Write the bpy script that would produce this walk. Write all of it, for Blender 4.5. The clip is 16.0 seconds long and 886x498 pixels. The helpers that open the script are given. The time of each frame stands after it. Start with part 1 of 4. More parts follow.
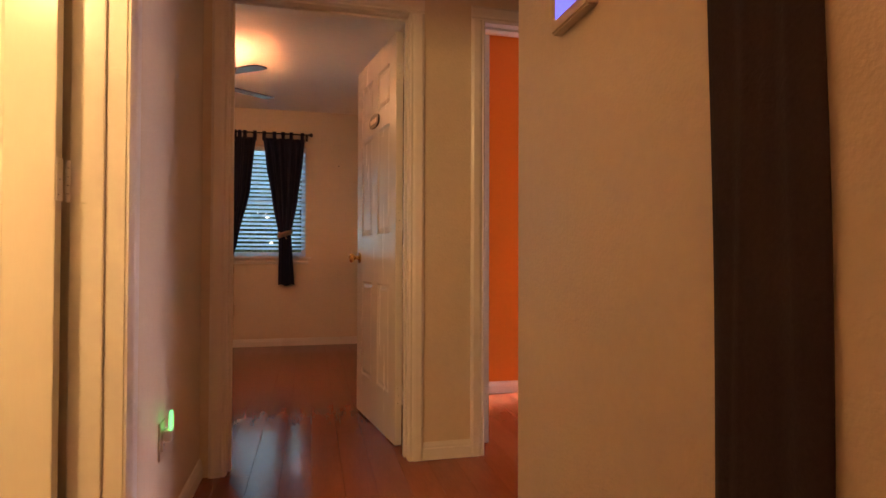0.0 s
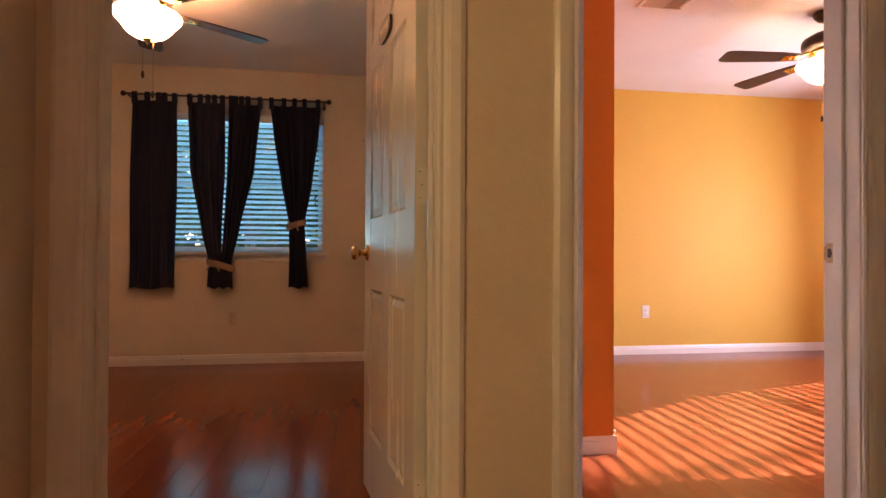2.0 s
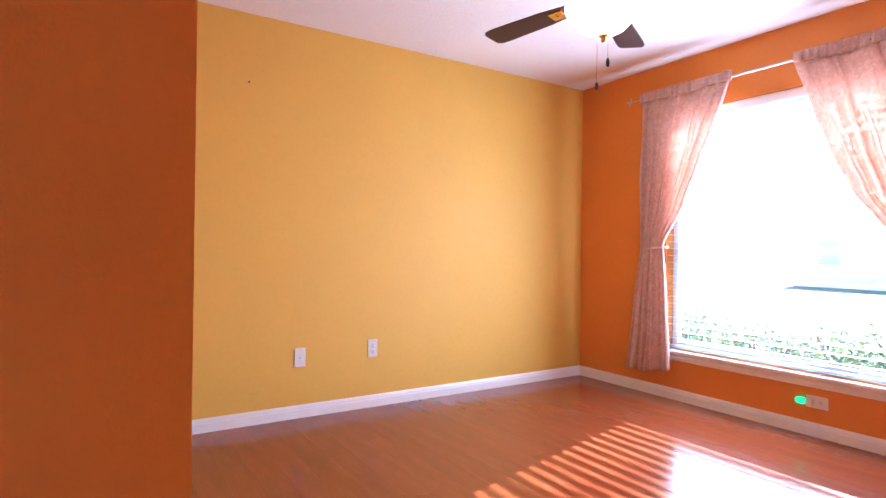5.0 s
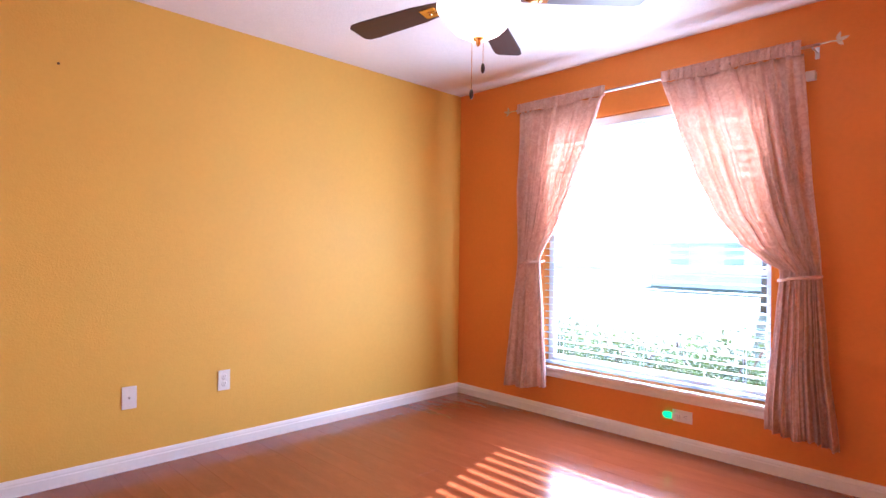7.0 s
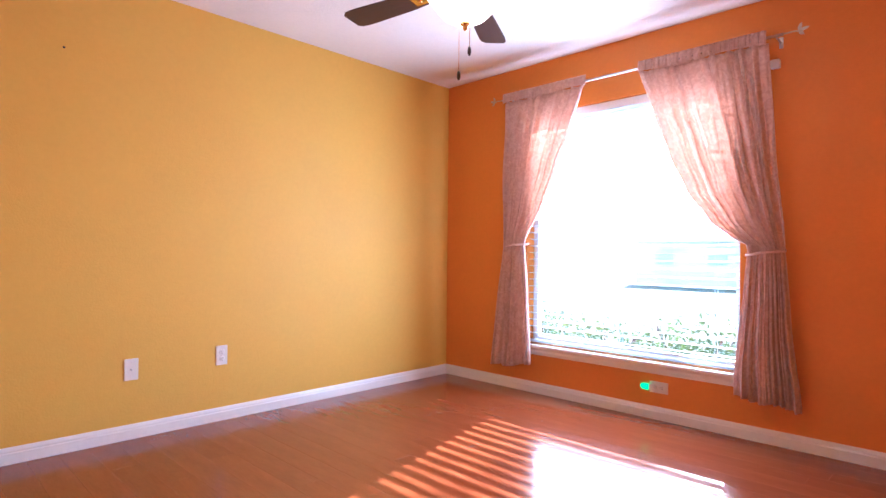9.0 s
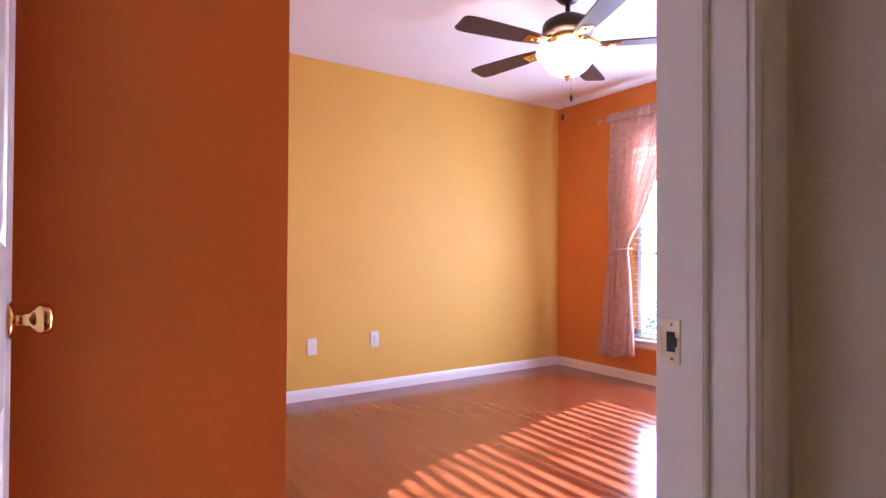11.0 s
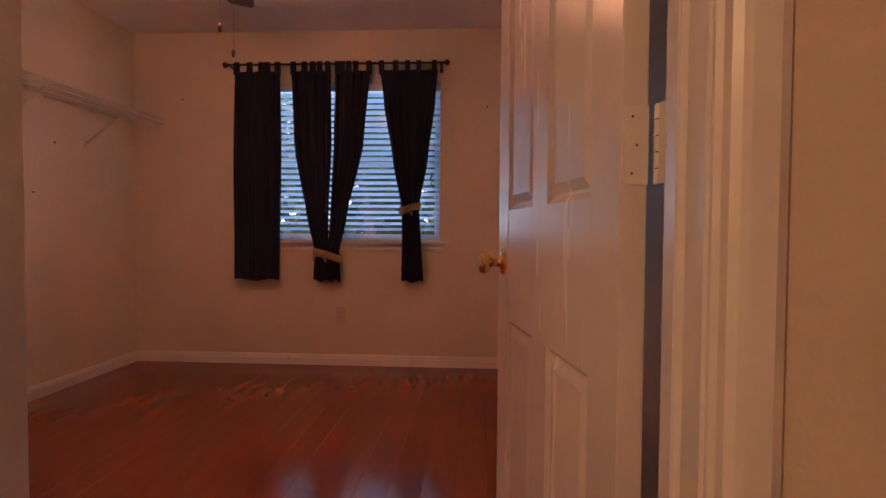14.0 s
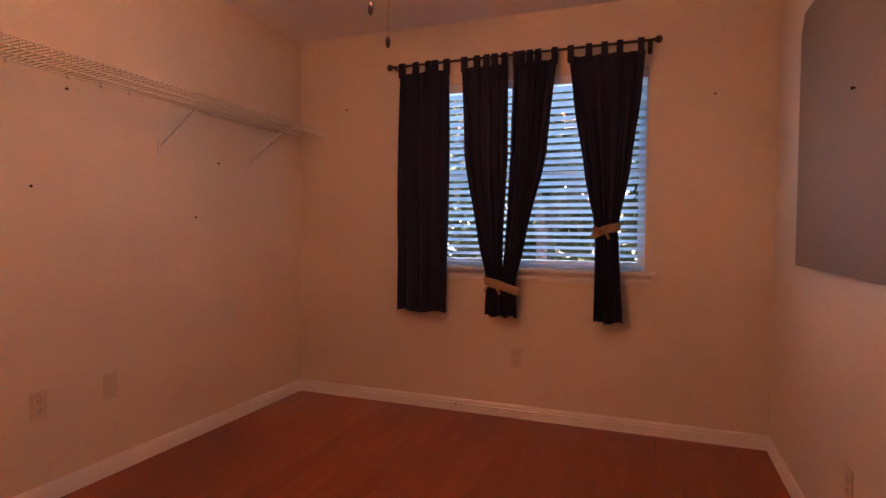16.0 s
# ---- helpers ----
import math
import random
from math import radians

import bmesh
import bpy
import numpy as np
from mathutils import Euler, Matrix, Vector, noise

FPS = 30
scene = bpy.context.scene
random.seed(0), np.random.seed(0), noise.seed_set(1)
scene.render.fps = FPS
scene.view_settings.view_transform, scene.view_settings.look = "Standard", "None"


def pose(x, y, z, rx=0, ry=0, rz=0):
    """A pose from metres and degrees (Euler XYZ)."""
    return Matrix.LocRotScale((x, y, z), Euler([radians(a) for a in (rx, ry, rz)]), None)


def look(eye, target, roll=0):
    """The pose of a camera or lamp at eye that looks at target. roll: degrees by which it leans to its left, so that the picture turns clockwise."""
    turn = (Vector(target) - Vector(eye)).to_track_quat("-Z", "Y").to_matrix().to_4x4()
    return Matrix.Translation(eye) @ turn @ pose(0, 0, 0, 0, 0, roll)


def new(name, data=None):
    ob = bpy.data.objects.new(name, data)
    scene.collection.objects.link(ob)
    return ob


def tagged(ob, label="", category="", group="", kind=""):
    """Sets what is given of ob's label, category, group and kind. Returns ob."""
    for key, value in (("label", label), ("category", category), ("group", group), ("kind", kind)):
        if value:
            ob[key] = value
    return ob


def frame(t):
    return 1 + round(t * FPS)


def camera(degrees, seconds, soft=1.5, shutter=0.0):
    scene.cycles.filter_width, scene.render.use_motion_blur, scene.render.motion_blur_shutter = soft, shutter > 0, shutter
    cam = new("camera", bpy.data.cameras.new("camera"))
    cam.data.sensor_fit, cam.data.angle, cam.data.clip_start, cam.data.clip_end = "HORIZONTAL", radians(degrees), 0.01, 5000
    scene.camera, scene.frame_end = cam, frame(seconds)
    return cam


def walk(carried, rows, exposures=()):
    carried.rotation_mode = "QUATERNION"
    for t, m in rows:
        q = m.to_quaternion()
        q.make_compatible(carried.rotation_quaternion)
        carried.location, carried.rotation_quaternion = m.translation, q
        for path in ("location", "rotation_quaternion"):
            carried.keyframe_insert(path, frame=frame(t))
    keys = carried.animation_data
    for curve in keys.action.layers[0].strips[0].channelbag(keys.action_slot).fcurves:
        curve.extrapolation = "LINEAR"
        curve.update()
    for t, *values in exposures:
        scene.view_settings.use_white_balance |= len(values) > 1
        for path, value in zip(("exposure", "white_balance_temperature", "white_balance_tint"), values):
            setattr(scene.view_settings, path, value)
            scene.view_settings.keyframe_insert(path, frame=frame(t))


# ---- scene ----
cam = camera(77.3, 16.0, soft=1.5, shutter=0.0)
PATH = [
    (0, (0.0, -0.09, 0.922), (0.462, 1.856, 0.951), 0.2),
    (0.5, (0.032, 0.187, 0.906), (0.34, 2.163, 0.931), 0.3),
    (1, (0.102, 0.473, 0.929), (0.291, 2.464, 0.943), 0.2),
    (1.5, (0.162, 0.795, 0.929), (0.339, 2.788, 0.944), 0.3),
    (2, (0.249, 1.079, 0.91), (0.547, 3.057, 0.93), 0.3),
    (2.5, (0.383, 1.356, 0.927), (0.85, 3.301, 0.942), 0.4),
    (3, (0.531, 1.657, 0.938), (1.204, 3.54, 0.948), 0.3),
    (3.5, (0.718, 1.9, 0.949), (1.582, 3.704, 0.958), 0.4),
    (6, (1.489, 2.67, 1.116), (2.676, 4.28, 1.119), 0.8),
    (6.5, (1.521, 2.683, 1.131), (2.822, 4.203, 1.137), 0.8),
    (7, (1.519, 2.672, 1.146), (2.915, 4.104, 1.16), 0.7),
    (7.5, (1.516, 2.667, 1.145), (2.987, 4.022, 1.164), 0.7),
    (8, (1.513, 2.653, 1.141), (3.034, 3.951, 1.157), 0.7),
    (8.5, (1.486, 2.632, 1.104), (3.009, 3.929, 1.12), 0.6),
    (9, (1.406, 2.563, 1.015), (2.833, 3.965, 1.034), 0.6),
    (9.5, (1.305, 2.494, 0.966), (2.561, 4.05, 0.984), 0.5),
    (12, (0.642, 1.717, 1.074), (1.572, 3.487, 1.082), 0.2),
    (12.5, (0.478, 1.596, 1.077), (1.128, 3.487, 1.064), 0.2),
    (13, (0.359, 1.563, 1.018), (0.682, 3.537, 0.993), 0.4),
    (13.5, (0.307, 1.701, 0.951), (0.357, 3.7, 0.916), 0.4),
    (14, (0.217, 1.862, 0.989), (0.091, 3.857, 0.926), 0.4),
    (14.5, (0.176, 2.062, 0.997), (-0.113, 4.04, 0.938), 0.4),
    (15, (0.13, 2.258, 1.026), (-0.331, 4.203, 0.964), 0.3),
    (15.5, (0.043, 2.41, 1.064), (-0.575, 4.311, 1.004), 0.4),
    (16, (-0.019, 2.567, 1.131), (-0.728, 4.436, 1.07), 0.5),
]
EXPOSURE = [(0.0, 3.64, 7500, 52), (2.0, 3.6, 6700, 38), (3.0, 3.7, 5800, 34), (3.5, 3.7, 5250, 30), (6.0, 3.5, 5250, 22), (9.5, 3.5, 5150, 22),
            (12.0, 3.46, 5150, 42), (13.0, 3.28, 5900, 46), (13.5, 3.25, 6300, 60), (14.0, 3.45, 6900, 76), (14.5, 3.68, 7500, 78), (16.0, 3.8, 7300, 78)]
walk(cam, [(t, look(eye, target, roll)) for t, eye, target, roll in PATH], EXPOSURE)

# ---- sky and sun ----
world = bpy.data.worlds.new("world")
scene.world = world
world.use_nodes = True
sky = world.node_tree.nodes.new("ShaderNodeTexSky")
sky.sky_type, sky.sun_disc = "NISHITA", False
sky.sun_elevation, sky.sun_rotation = radians(26.5), radians(76.3)
world.node_tree.links.new(sky.outputs[0], world.node_tree.nodes["Background"].inputs[0])
world.node_tree.nodes["Background"].inputs[1].default_value = 0.15
sun = new("sun", bpy.data.lights.new("sun", "SUN"))
sun.data.energy, sun.data.angle, sun.data.color = 5.0, radians(0.5), (1.0, 0.95, 0.88)
sun.matrix_world = look((20, 5, 12), (20 - 1.95, 5 - 0.475, 11))


def bulb(name, place, watts, colour, radius=0.04):
    lamp = new(name, bpy.data.lights.new(name, "POINT"))
    lamp.data.energy, lamp.data.color, lamp.data.shadow_soft_size = watts, colour, radius
    lamp.location = place


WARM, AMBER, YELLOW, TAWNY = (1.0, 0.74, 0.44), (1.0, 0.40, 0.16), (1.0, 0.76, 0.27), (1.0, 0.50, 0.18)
bulb("sun_room_bulb", (3.13, 4.14, 2.06), 0.35, WARM)
bulb("dark_room_bulb", (-0.86, 4.18, 2.07), 2.9, AMBER)
bulb("bath_bulb", (-1.05, 0.25, 2.05), 4.3, YELLOW, 0.07)
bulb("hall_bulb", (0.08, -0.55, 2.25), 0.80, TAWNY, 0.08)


sky_window = new("sky_window", bpy.data.lights.new("sky_window", "AREA"))
sky_window.data.shape, sky_window.data.size, sky_window.data.size_y = "RECTANGLE", 1.30, 1.56
sky_window.data.energy, sky_window.data.color = 6.8, (0.86, 0.93, 1.0)
sky_window.matrix_world = look((4.828, 4.295, 1.22), (3.8, 4.295, 1.22))

north_sky = new("north_sky_window", bpy.data.lights.new("north_sky_window", "AREA"))
north_sky.data.shape, north_sky.data.size, north_sky.data.size_y = "RECTANGLE", 1.40, 1.10
north_sky.data.energy, north_sky.data.color = 1.8, (0.28, 0.92, 0.97)
north_sky.matrix_world = look((-0.785, 6.003, 1.49), (-0.785, 5.0, 1.49))

# ---- materials ----
def material(name, base, rough=0.6, metal=0.0, spread=0.06, grain=40.0, patch=3.0, bump=0.1, bump_scale=None,
             random_tint=0.0, coat=0.0, stretch=(1, 1, 1), emit=None):
    m = bpy.data.materials.new(name)
    m.use_nodes = True
    nt = m.node_tree
    n, l = nt.nodes, nt.links
    b = n["Principled BSDF"]
    co = n.new("ShaderNodeTexCoord")
    mp = n.new("ShaderNodeMapping")
    mp.inputs["Scale"].default_value = stretch
    l.new(co.outputs["Object"], mp.inputs[0])
    fine, broad = n.new("ShaderNodeTexNoise"), n.new("ShaderNodeTexNoise")
    fine.inputs["Scale"].default_value, broad.inputs["Scale"].default_value = grain, patch
    fine.inputs["Detail"].default_value = 5
    l.new(mp.outputs[0], fine.inputs["Vector"])
    l.new(mp.outputs[0], broad.inputs["Vector"])
    add = n.new("ShaderNodeMath")
    add.operation = "ADD"
    l.new(fine.outputs["Fac"], add.inputs[0])
    l.new(broad.outputs["Fac"], add.inputs[1])
    last = add
    if random_tint:
        info = n.new("ShaderNodeObjectInfo")
        mul = n.new("ShaderNodeMath")
        mul.operation = "MULTIPLY_ADD"
        mul.inputs[1].default_value = random_tint
        l.new(info.outputs["Random"], mul.inputs[0])
        l.new(add.outputs[0], mul.inputs[2])
        last = mul
    ramp = n.new("ShaderNodeMapRange")
    ramp.inputs["From Min"].default_value, ramp.inputs["From Max"].default_value = 0.55, 1.45 + random_tint
    ramp.inputs["To Min"].default_value, ramp.inputs["To Max"].default_value = 1 - spread, 1 + spread
    l.new(last.outputs[0], ramp.inputs[0])
    mix = n.new("ShaderNodeVectorMath")
    mix.operation = "SCALE"
    mix.inputs[0].default_value = base
    l.new(ramp.outputs[0], mix.inputs["Scale"])
    l.new(mix.outputs[0], b.inputs["Base Color"])
    rr = n.new("ShaderNodeMapRange")
    rr.inputs["To Min"].default_value, rr.inputs["To Max"].default_value = max(rough - 0.07, 0.02), min(rough + 0.07, 1)
    l.new(broad.outputs["Fac"], rr.inputs[0])
    l.new(rr.outputs[0], b.inputs["Roughness"])
    b.inputs["Metallic"].default_value = metal
    if coat:
        b.inputs["Coat Weight"].default_value, b.inputs["Coat Roughness"].default_value = coat, 0.12
    if bump:
        bm_ = n.new("ShaderNodeBump")
        bm_.inputs["Strength"].default_value, bm_.inputs["Distance"].default_value = bump, 0.004
        src = fine
        if bump_scale:
            src = n.new("ShaderNodeTexNoise")
            src.inputs["Scale"].default_value, src.inputs["Detail"].default_value = bump_scale, 2
            l.new(mp.outputs[0], src.inputs["Vector"])
        l.new(src.outputs["Fac"], bm_.inputs["Height"])
        l.new(bm_.outputs[0], b.inputs["Normal"])
    if emit:
        b.inputs["Emission Color"].default_value, b.inputs["Emission Strength"].default_value = (*emit[0], 1), emit[1]
    return m


CREAM = material("cream_paint", (0.70, 0.62, 0.50), 0.55, spread=0.05, bump=0.35, bump_scale=130)
YELLOW_PAINT = material("yellow_paint", (0.70, 0.42, 0.062), 0.62, spread=0.04, bump=0.3, bump_scale=130)
ORANGE_PAINT = material("orange_paint", (0.69, 0.220, 0.017), 0.58, spread=0.05, bump=0.3, bump_scale=130)
CEILING = material("ceiling_paint", (0.78, 0.76, 0.74), 0.9, spread=0.04, bump=0.8, bump_scale=90)
TRIM = material("white_trim_paint", (0.78, 0.77, 0.74), 0.3, spread=0.04, bump=0.08)
DOOR = material("white_door_paint", (0.78, 0.76, 0.71), 0.25, spread=0.02, bump=0.07, grain=30, stretch=(6, 6, 1))
FLOORING = material("cherry_laminate", (0.235, 0.057, 0.019), 0.18, spread=0.20, grain=18, patch=2.5, bump=0.0,
                    random_tint=0.3, coat=0.0, stretch=(7, 0.8, 7))
SUBFLOOR = material("subfloor", (0.10, 0.04, 0.02), 0.8)
BRASS = material("polished_brass", (0.80, 0.55, 0.20), 0.16, 1.0, spread=0.08, bump=0.02)
DULL_BRASS = material("dull_brass", (0.55, 0.46, 0.30), 0.3, 1.0, spread=0.12, bump=0.03)
STEEL = material("brushed_steel", (0.62, 0.62, 0.63), 0.28, 1.0, spread=0.06, bump=0.03)
BRONZE = material("oil_bronze", (0.055, 0.038, 0.03), 0.35, 0.7, spread=0.15, bump=0.05)
BLACKISH = material("dark_void", (0.02, 0.018, 0.016), 0.9)
NAVY = material("black_navy_cotton", (0.008, 0.008, 0.028), 0.95, spread=0.2, grain=220, bump=0.15, bump_scale=320)
TIE = material("beige_tie_cloth", (0.42, 0.27, 0.17), 0.9, spread=0.15, grain=120, bump=0.3)
BROWN_CLOTH = material("dark_brown_cloth", (0.034, 0.022, 0.023), 0.95, spread=0.25, grain=150, bump=0.3)
PLASTIC = material("white_plastic", (0.74, 0.72, 0.68), 0.35, spread=0.03, bump=0.03)
ALMOND = material("almond_plastic", (0.62, 0.52, 0.40), 0.4, spread=0.04, bump=0.03)
SLOT = material("slot_dark", (0.03, 0.03, 0.03), 0.6)
# white slats, with the window's cool skylight mixed into their colour
SLAT = material("white_slat_sky_tint", (0.72, 0.76, 0.80), 0.4, spread=0.03, bump=0.05)


def let_light_through(m, share, colour):
    """Adds a translucent share, as thin plastic has."""
    n, l = m.node_tree.nodes, m.node_tree.links
    tr, mix = n.new("ShaderNodeBsdfTranslucent"), n.new("ShaderNodeMixShader")
    tr.inputs[0].default_value, mix.inputs[0].default_value = (*colour, 1), share
    l.new(n["Principled BSDF"].outputs[0], mix.inputs[1])
    l.new(tr.outputs[0], mix.inputs[2])
    l.new(mix.outputs[0], n["Material Output"].inputs[0])


# bluish share puts cool daylight into the slats' translucent colour
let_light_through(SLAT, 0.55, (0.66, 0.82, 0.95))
VINYL = material("white_vinyl", (0.76, 0.77, 0.78), 0.35, spread=0.03, bump=0.04)
WIRE = material("white_coated_wire", (0.66, 0.62, 0.56), 0.4, spread=0.04, bump=0.02)
BOARD = material("grey_board", (0.25, 0.18, 0.12), 0.6, spread=0.06, bump=0.08)
WALNUT = material("walnut_blade", (0.048, 0.019, 0.013), 0.5, spread=0.3, grain=16, bump=0.05, stretch=(1, 9, 9))
NAIL = material("dark_nail", (0.06, 0.045, 0.04), 0.5, 0.6)
GRASS = material("lawn", (0.045, 0.065, 0.025), 0.95, spread=0.4, grain=12, patch=0.6, bump=0.6)
SIDING = material("pale_siding", (0.78, 0.78, 0.78), 0.8, spread=0.06)
BRICK = material("pale_brick", (0.70, 0.63, 0.58), 0.9, spread=0.1, grain=8, bump=0.3)
SHINGLE = material("grey_shingle", (0.68, 0.68, 0.70), 0.9, spread=0.25, grain=10, bump=0.4)
BARK = material("bark", (0.13, 0.10, 0.08), 0.9, spread=0.3, grain=14, bump=0.6, stretch=(3, 3, 0.6))
LEAF = material("leaf", (0.065, 0.105, 0.045), 0.6, spread=0.4, grain=6, patch=1.0, bump=0.0)
GREEN_GLOW = material("green_night_light", (0.05, 0.4, 0.2), 0.3, emit=((0.03, 1.0, 0.25), 0.13))
let_light_through(LEAF, 0.35, (0.10, 0.15, 0.05))
BLUE_GLOW = material("blue_display", (0.05, 0.08, 0.4), 0.3, emit=((0.08, 0.12, 1.0), 0.2))


def bowl_glass(name, colour, strength):
    m = bpy.data.materials.new(name)
    m.use_nodes = True
    b = m.node_tree.nodes["Principled BSDF"]
    b.inputs["Base Color"].default_value, b.inputs["Roughness"].default_value = (0.85, 0.8, 0.7, 1), 0.25
    b.inputs["Emission Color"].default_value, b.inputs["Emission Strength"].default_value = (*colour, 1), strength
    return m


GLOW_WARM = bowl_glass("lit_frosted_glass", (1.0, 0.80, 0.52), 0.6)
GLOW_AMBER = bowl_glass("lit_amber_glass", (1.0, 0.58, 0.24), 2.1)


def glass_pane():
    m = bpy.data.materials.new("window_glass")
    m.use_nodes = True
    n, l = m.node_tree.nodes, m.node_tree.links
    n.remove(n["Principled BSDF"])
    clear, gloss, mix, fres = (n.new("ShaderNodeBsdfTransparent"), n.new("ShaderNodeBsdfGlossy"),
                               n.new("ShaderNodeMixShader"), n.new("ShaderNodeFresnel"))
    clear.inputs[0].default_value = (0.94, 0.97, 0.97, 1)
    gloss.inputs["Roughness"].default_value = 0.02
    l.new(fres.outputs[0], mix.inputs[0])
    l.new(clear.outputs[0], mix.inputs[1])
    l.new(gloss.outputs[0], mix.inputs[2])
    l.new(mix.outputs[0], n["Material Output"].inputs[0])
    return m


GLASS = glass_pane()


def sheer_cloth():
    """Dusty pink damask that lets part of the sun through."""
    m = bpy.data.materials.new("pink_damask")
    m.use_nodes = True
    n, l = m.node_tree.nodes, m.node_tree.links
    b = n["Principled BSDF"]
    co, tex, ramp = n.new("ShaderNodeTexCoord"), n.new("ShaderNodeTexNoise"), n.new("ShaderNodeValToRGB")
    tex.inputs["Scale"].default_value, tex.inputs["Detail"].default_value, tex.inputs["Distortion"].default_value = 26, 3, 1.6
    l.new(co.outputs["Object"], tex.inputs["Vector"])
    ramp.color_ramp.elements[0].position, ramp.color_ramp.elements[0].color = 0.42, (0.73, 0.51, 0.42, 1)
    ramp.color_ramp.elements[1].position, ramp.color_ramp.elements[1].color = 0.60, (0.84, 0.64, 0.545, 1)
    l.new(tex.outputs["Fac"], ramp.inputs[0])
    l.new(ramp.outputs[0], b.inputs["Base Color"])
    b.inputs["Roughness"].default_value = 0.6
    fine, bmp = n.new("ShaderNodeTexNoise"), n.new("ShaderNodeBump")
    fine.inputs["Scale"].default_value = 300
    bmp.inputs["Strength"].default_value, bmp.inputs["Distance"].default_value = 0.2, 0.003
    l.new(co.outputs["Object"], fine.inputs["Vector"])
    l.new(fine.outputs["Fac"], bmp.inputs["Height"])
    l.new(bmp.outputs[0], b.inputs["Normal"])
    tr, mix = n.new("ShaderNodeBsdfTranslucent"), n.new("ShaderNodeMixShader")
    l.new(ramp.outputs[0], tr.inputs[0])
    mix.inputs[0].default_value = 0.36
    l.new(b.outputs[0], mix.inputs[1])
    l.new(tr.outputs[0], mix.inputs[2])
    l.new(mix.outputs[0], n["Material Output"].inputs[0])
    return m


DAMASK = sheer_cloth()


# ---- mesh helpers ----
def box(bm, x0, x1, y0, y1, z0, z1, bevel=0.0, m=None):
    vs = [bm.verts.new(v) for v in ((x0, y0, z0), (x1, y0, z0), (x1, y1, z0), (x0, y1, z0),
                                    (x0, y0, z1), (x1, y0, z1), (x1, y1, z1), (x0, y1, z1))]
    if m:
        for v in vs:
            v.co = m @ v.co
    fs = [bm.faces.new([vs[k] for k in f]) for f in
          ((3, 2, 1, 0), (4, 5, 6, 7), (0, 1, 5, 4), (2, 3, 7, 6), (1, 2, 6, 5), (3, 0, 4, 7))]
    if bevel:
        bmesh.ops.bevel(bm, geom=list({e for f in fs for e in f.edges}), offset=bevel, segments=2, affect="EDGES")
    return fs


def boxes(*rows, bevel=0.0):
    bm = bmesh.new()
    for r in rows:
        box(bm, *r, bevel=bevel)
    return bm


def lathe(bm, profile, segs=20, m=Matrix()):
    rings = []
    for r, z in profile:
        rings.append([bm.verts.new(m @ Vector((r * math.cos(2 * math.pi * k / segs), r * math.sin(2 * math.pi * k / segs), z)))
                      for k in range(segs)])
    for a, b in zip(rings, rings[1:]):
        for k in range(segs):
            f = bm.faces.new((a[k], a[(k + 1) % segs], b[(k + 1) % segs], b[k]))
            f.smooth = True
    if profile[0][0] > 1e-4:
        bm.faces.new(rings[0][::-1])
    if profile[-1][0] > 1e-4:
        bm.faces.new(rings[-1])


def tube(bm, points, r, segs=8):
    points = [Vector(p) for p in points]
    rings = []
    for k, p in enumerate(points):
        d = (points[min(k + 1, len(points) - 1)] - points[max(k - 1, 0)]).normalized()
        a = d.cross(Vector((0, 0, 1)) if abs(d.z) < 0.9 else Vector((1, 0, 0))).normalized()
        b = d.cross(a)
        rings.append([bm.verts.new(p + r * (math.cos(2 * math.pi * i / segs) * a + math.sin(2 * math.pi * i / segs) * b)) for i in range(segs)])
    for a, b in zip(rings, rings[1:]):
        for i in range(segs):
            f = bm.faces.new((a[i], a[(i + 1) % segs], b[(i + 1) % segs], b[i]))
            f.smooth = True
    bm.faces.new(rings[0][::-1])
    bm.faces.new(rings[-1])


def prism(bm, outline, length, m=Matrix()):
    """Extrudes an outline in local x, y along local z."""
    a = [bm.verts.new(m @ Vector((x, y, 0))) for x, y in outline]
    b = [bm.verts.new(m @ Vector((x, y, length))) for x, y in outline]
    k = len(outline)
    for i in range(k):
        bm.faces.new((a[i], a[(i + 1) % k], b[(i + 1) % k], b[i]))
    bm.faces.new(a[::-1])
    bm.faces.new(b)


def mesh_of(name, bm, mat):
    bmesh.ops.recalc_face_normals(bm, faces=bm.faces)
    me = bpy.data.meshes.new(name)
    bm.to_mesh(me)
    bm.free()
    for m in (mat if isinstance(mat, (list, tuple)) else [mat]):
        me.materials.append(m)
    return me


def thing(name, bm, mat, label="", category="", group="", kind="", m=None):
    ob = new(name, mesh_of(name, bm, mat) if bm else None)
    if m:
        ob.matrix_basis = m
    return tagged(ob, label, category, group, kind)


def part(name, bm, mat, parent, label="", m=None):
    ob = new(name, bm if isinstance(bm, bpy.types.Mesh) else mesh_of(name, bm, mat))
    ob.parent = parent
    if m:
        ob.matrix_basis = m
    return tagged(ob, label)


def structure(name, bm, mat, label=""):
    return thing(name, bm, mat, label, kind="structure")


# ---- the house: floor, walls, ceiling ----
T = 0.115
NORTH, EAST, WEST = 5.865, 4.82, -2.345
HALL_END = 2.395
H, DOOR_H, J = 2.44, 2.03, 0.018


def wall(name, rows, mats, label):
    """rows: boxes; mats: default material, then what faces -x, +x, -y, +y where it differs."""
    bm = boxes(*rows)
    bmesh.ops.recalc_face_normals(bm, faces=bm.faces)
    used = [mats[0]] + [m for m in dict.fromkeys(mats[1:]) if m and m is not mats[0]]
    for f in bm.faces:
        n = f.normal
        k = 1 if n.x < -0.9 else 2 if n.x > 0.9 else 3 if n.y < -0.9 else 4 if n.y > 0.9 else 0
        if k < len(mats) and mats[k]:
            f.material_index = used.index(mats[k])
    return structure(name, bm, used, label)


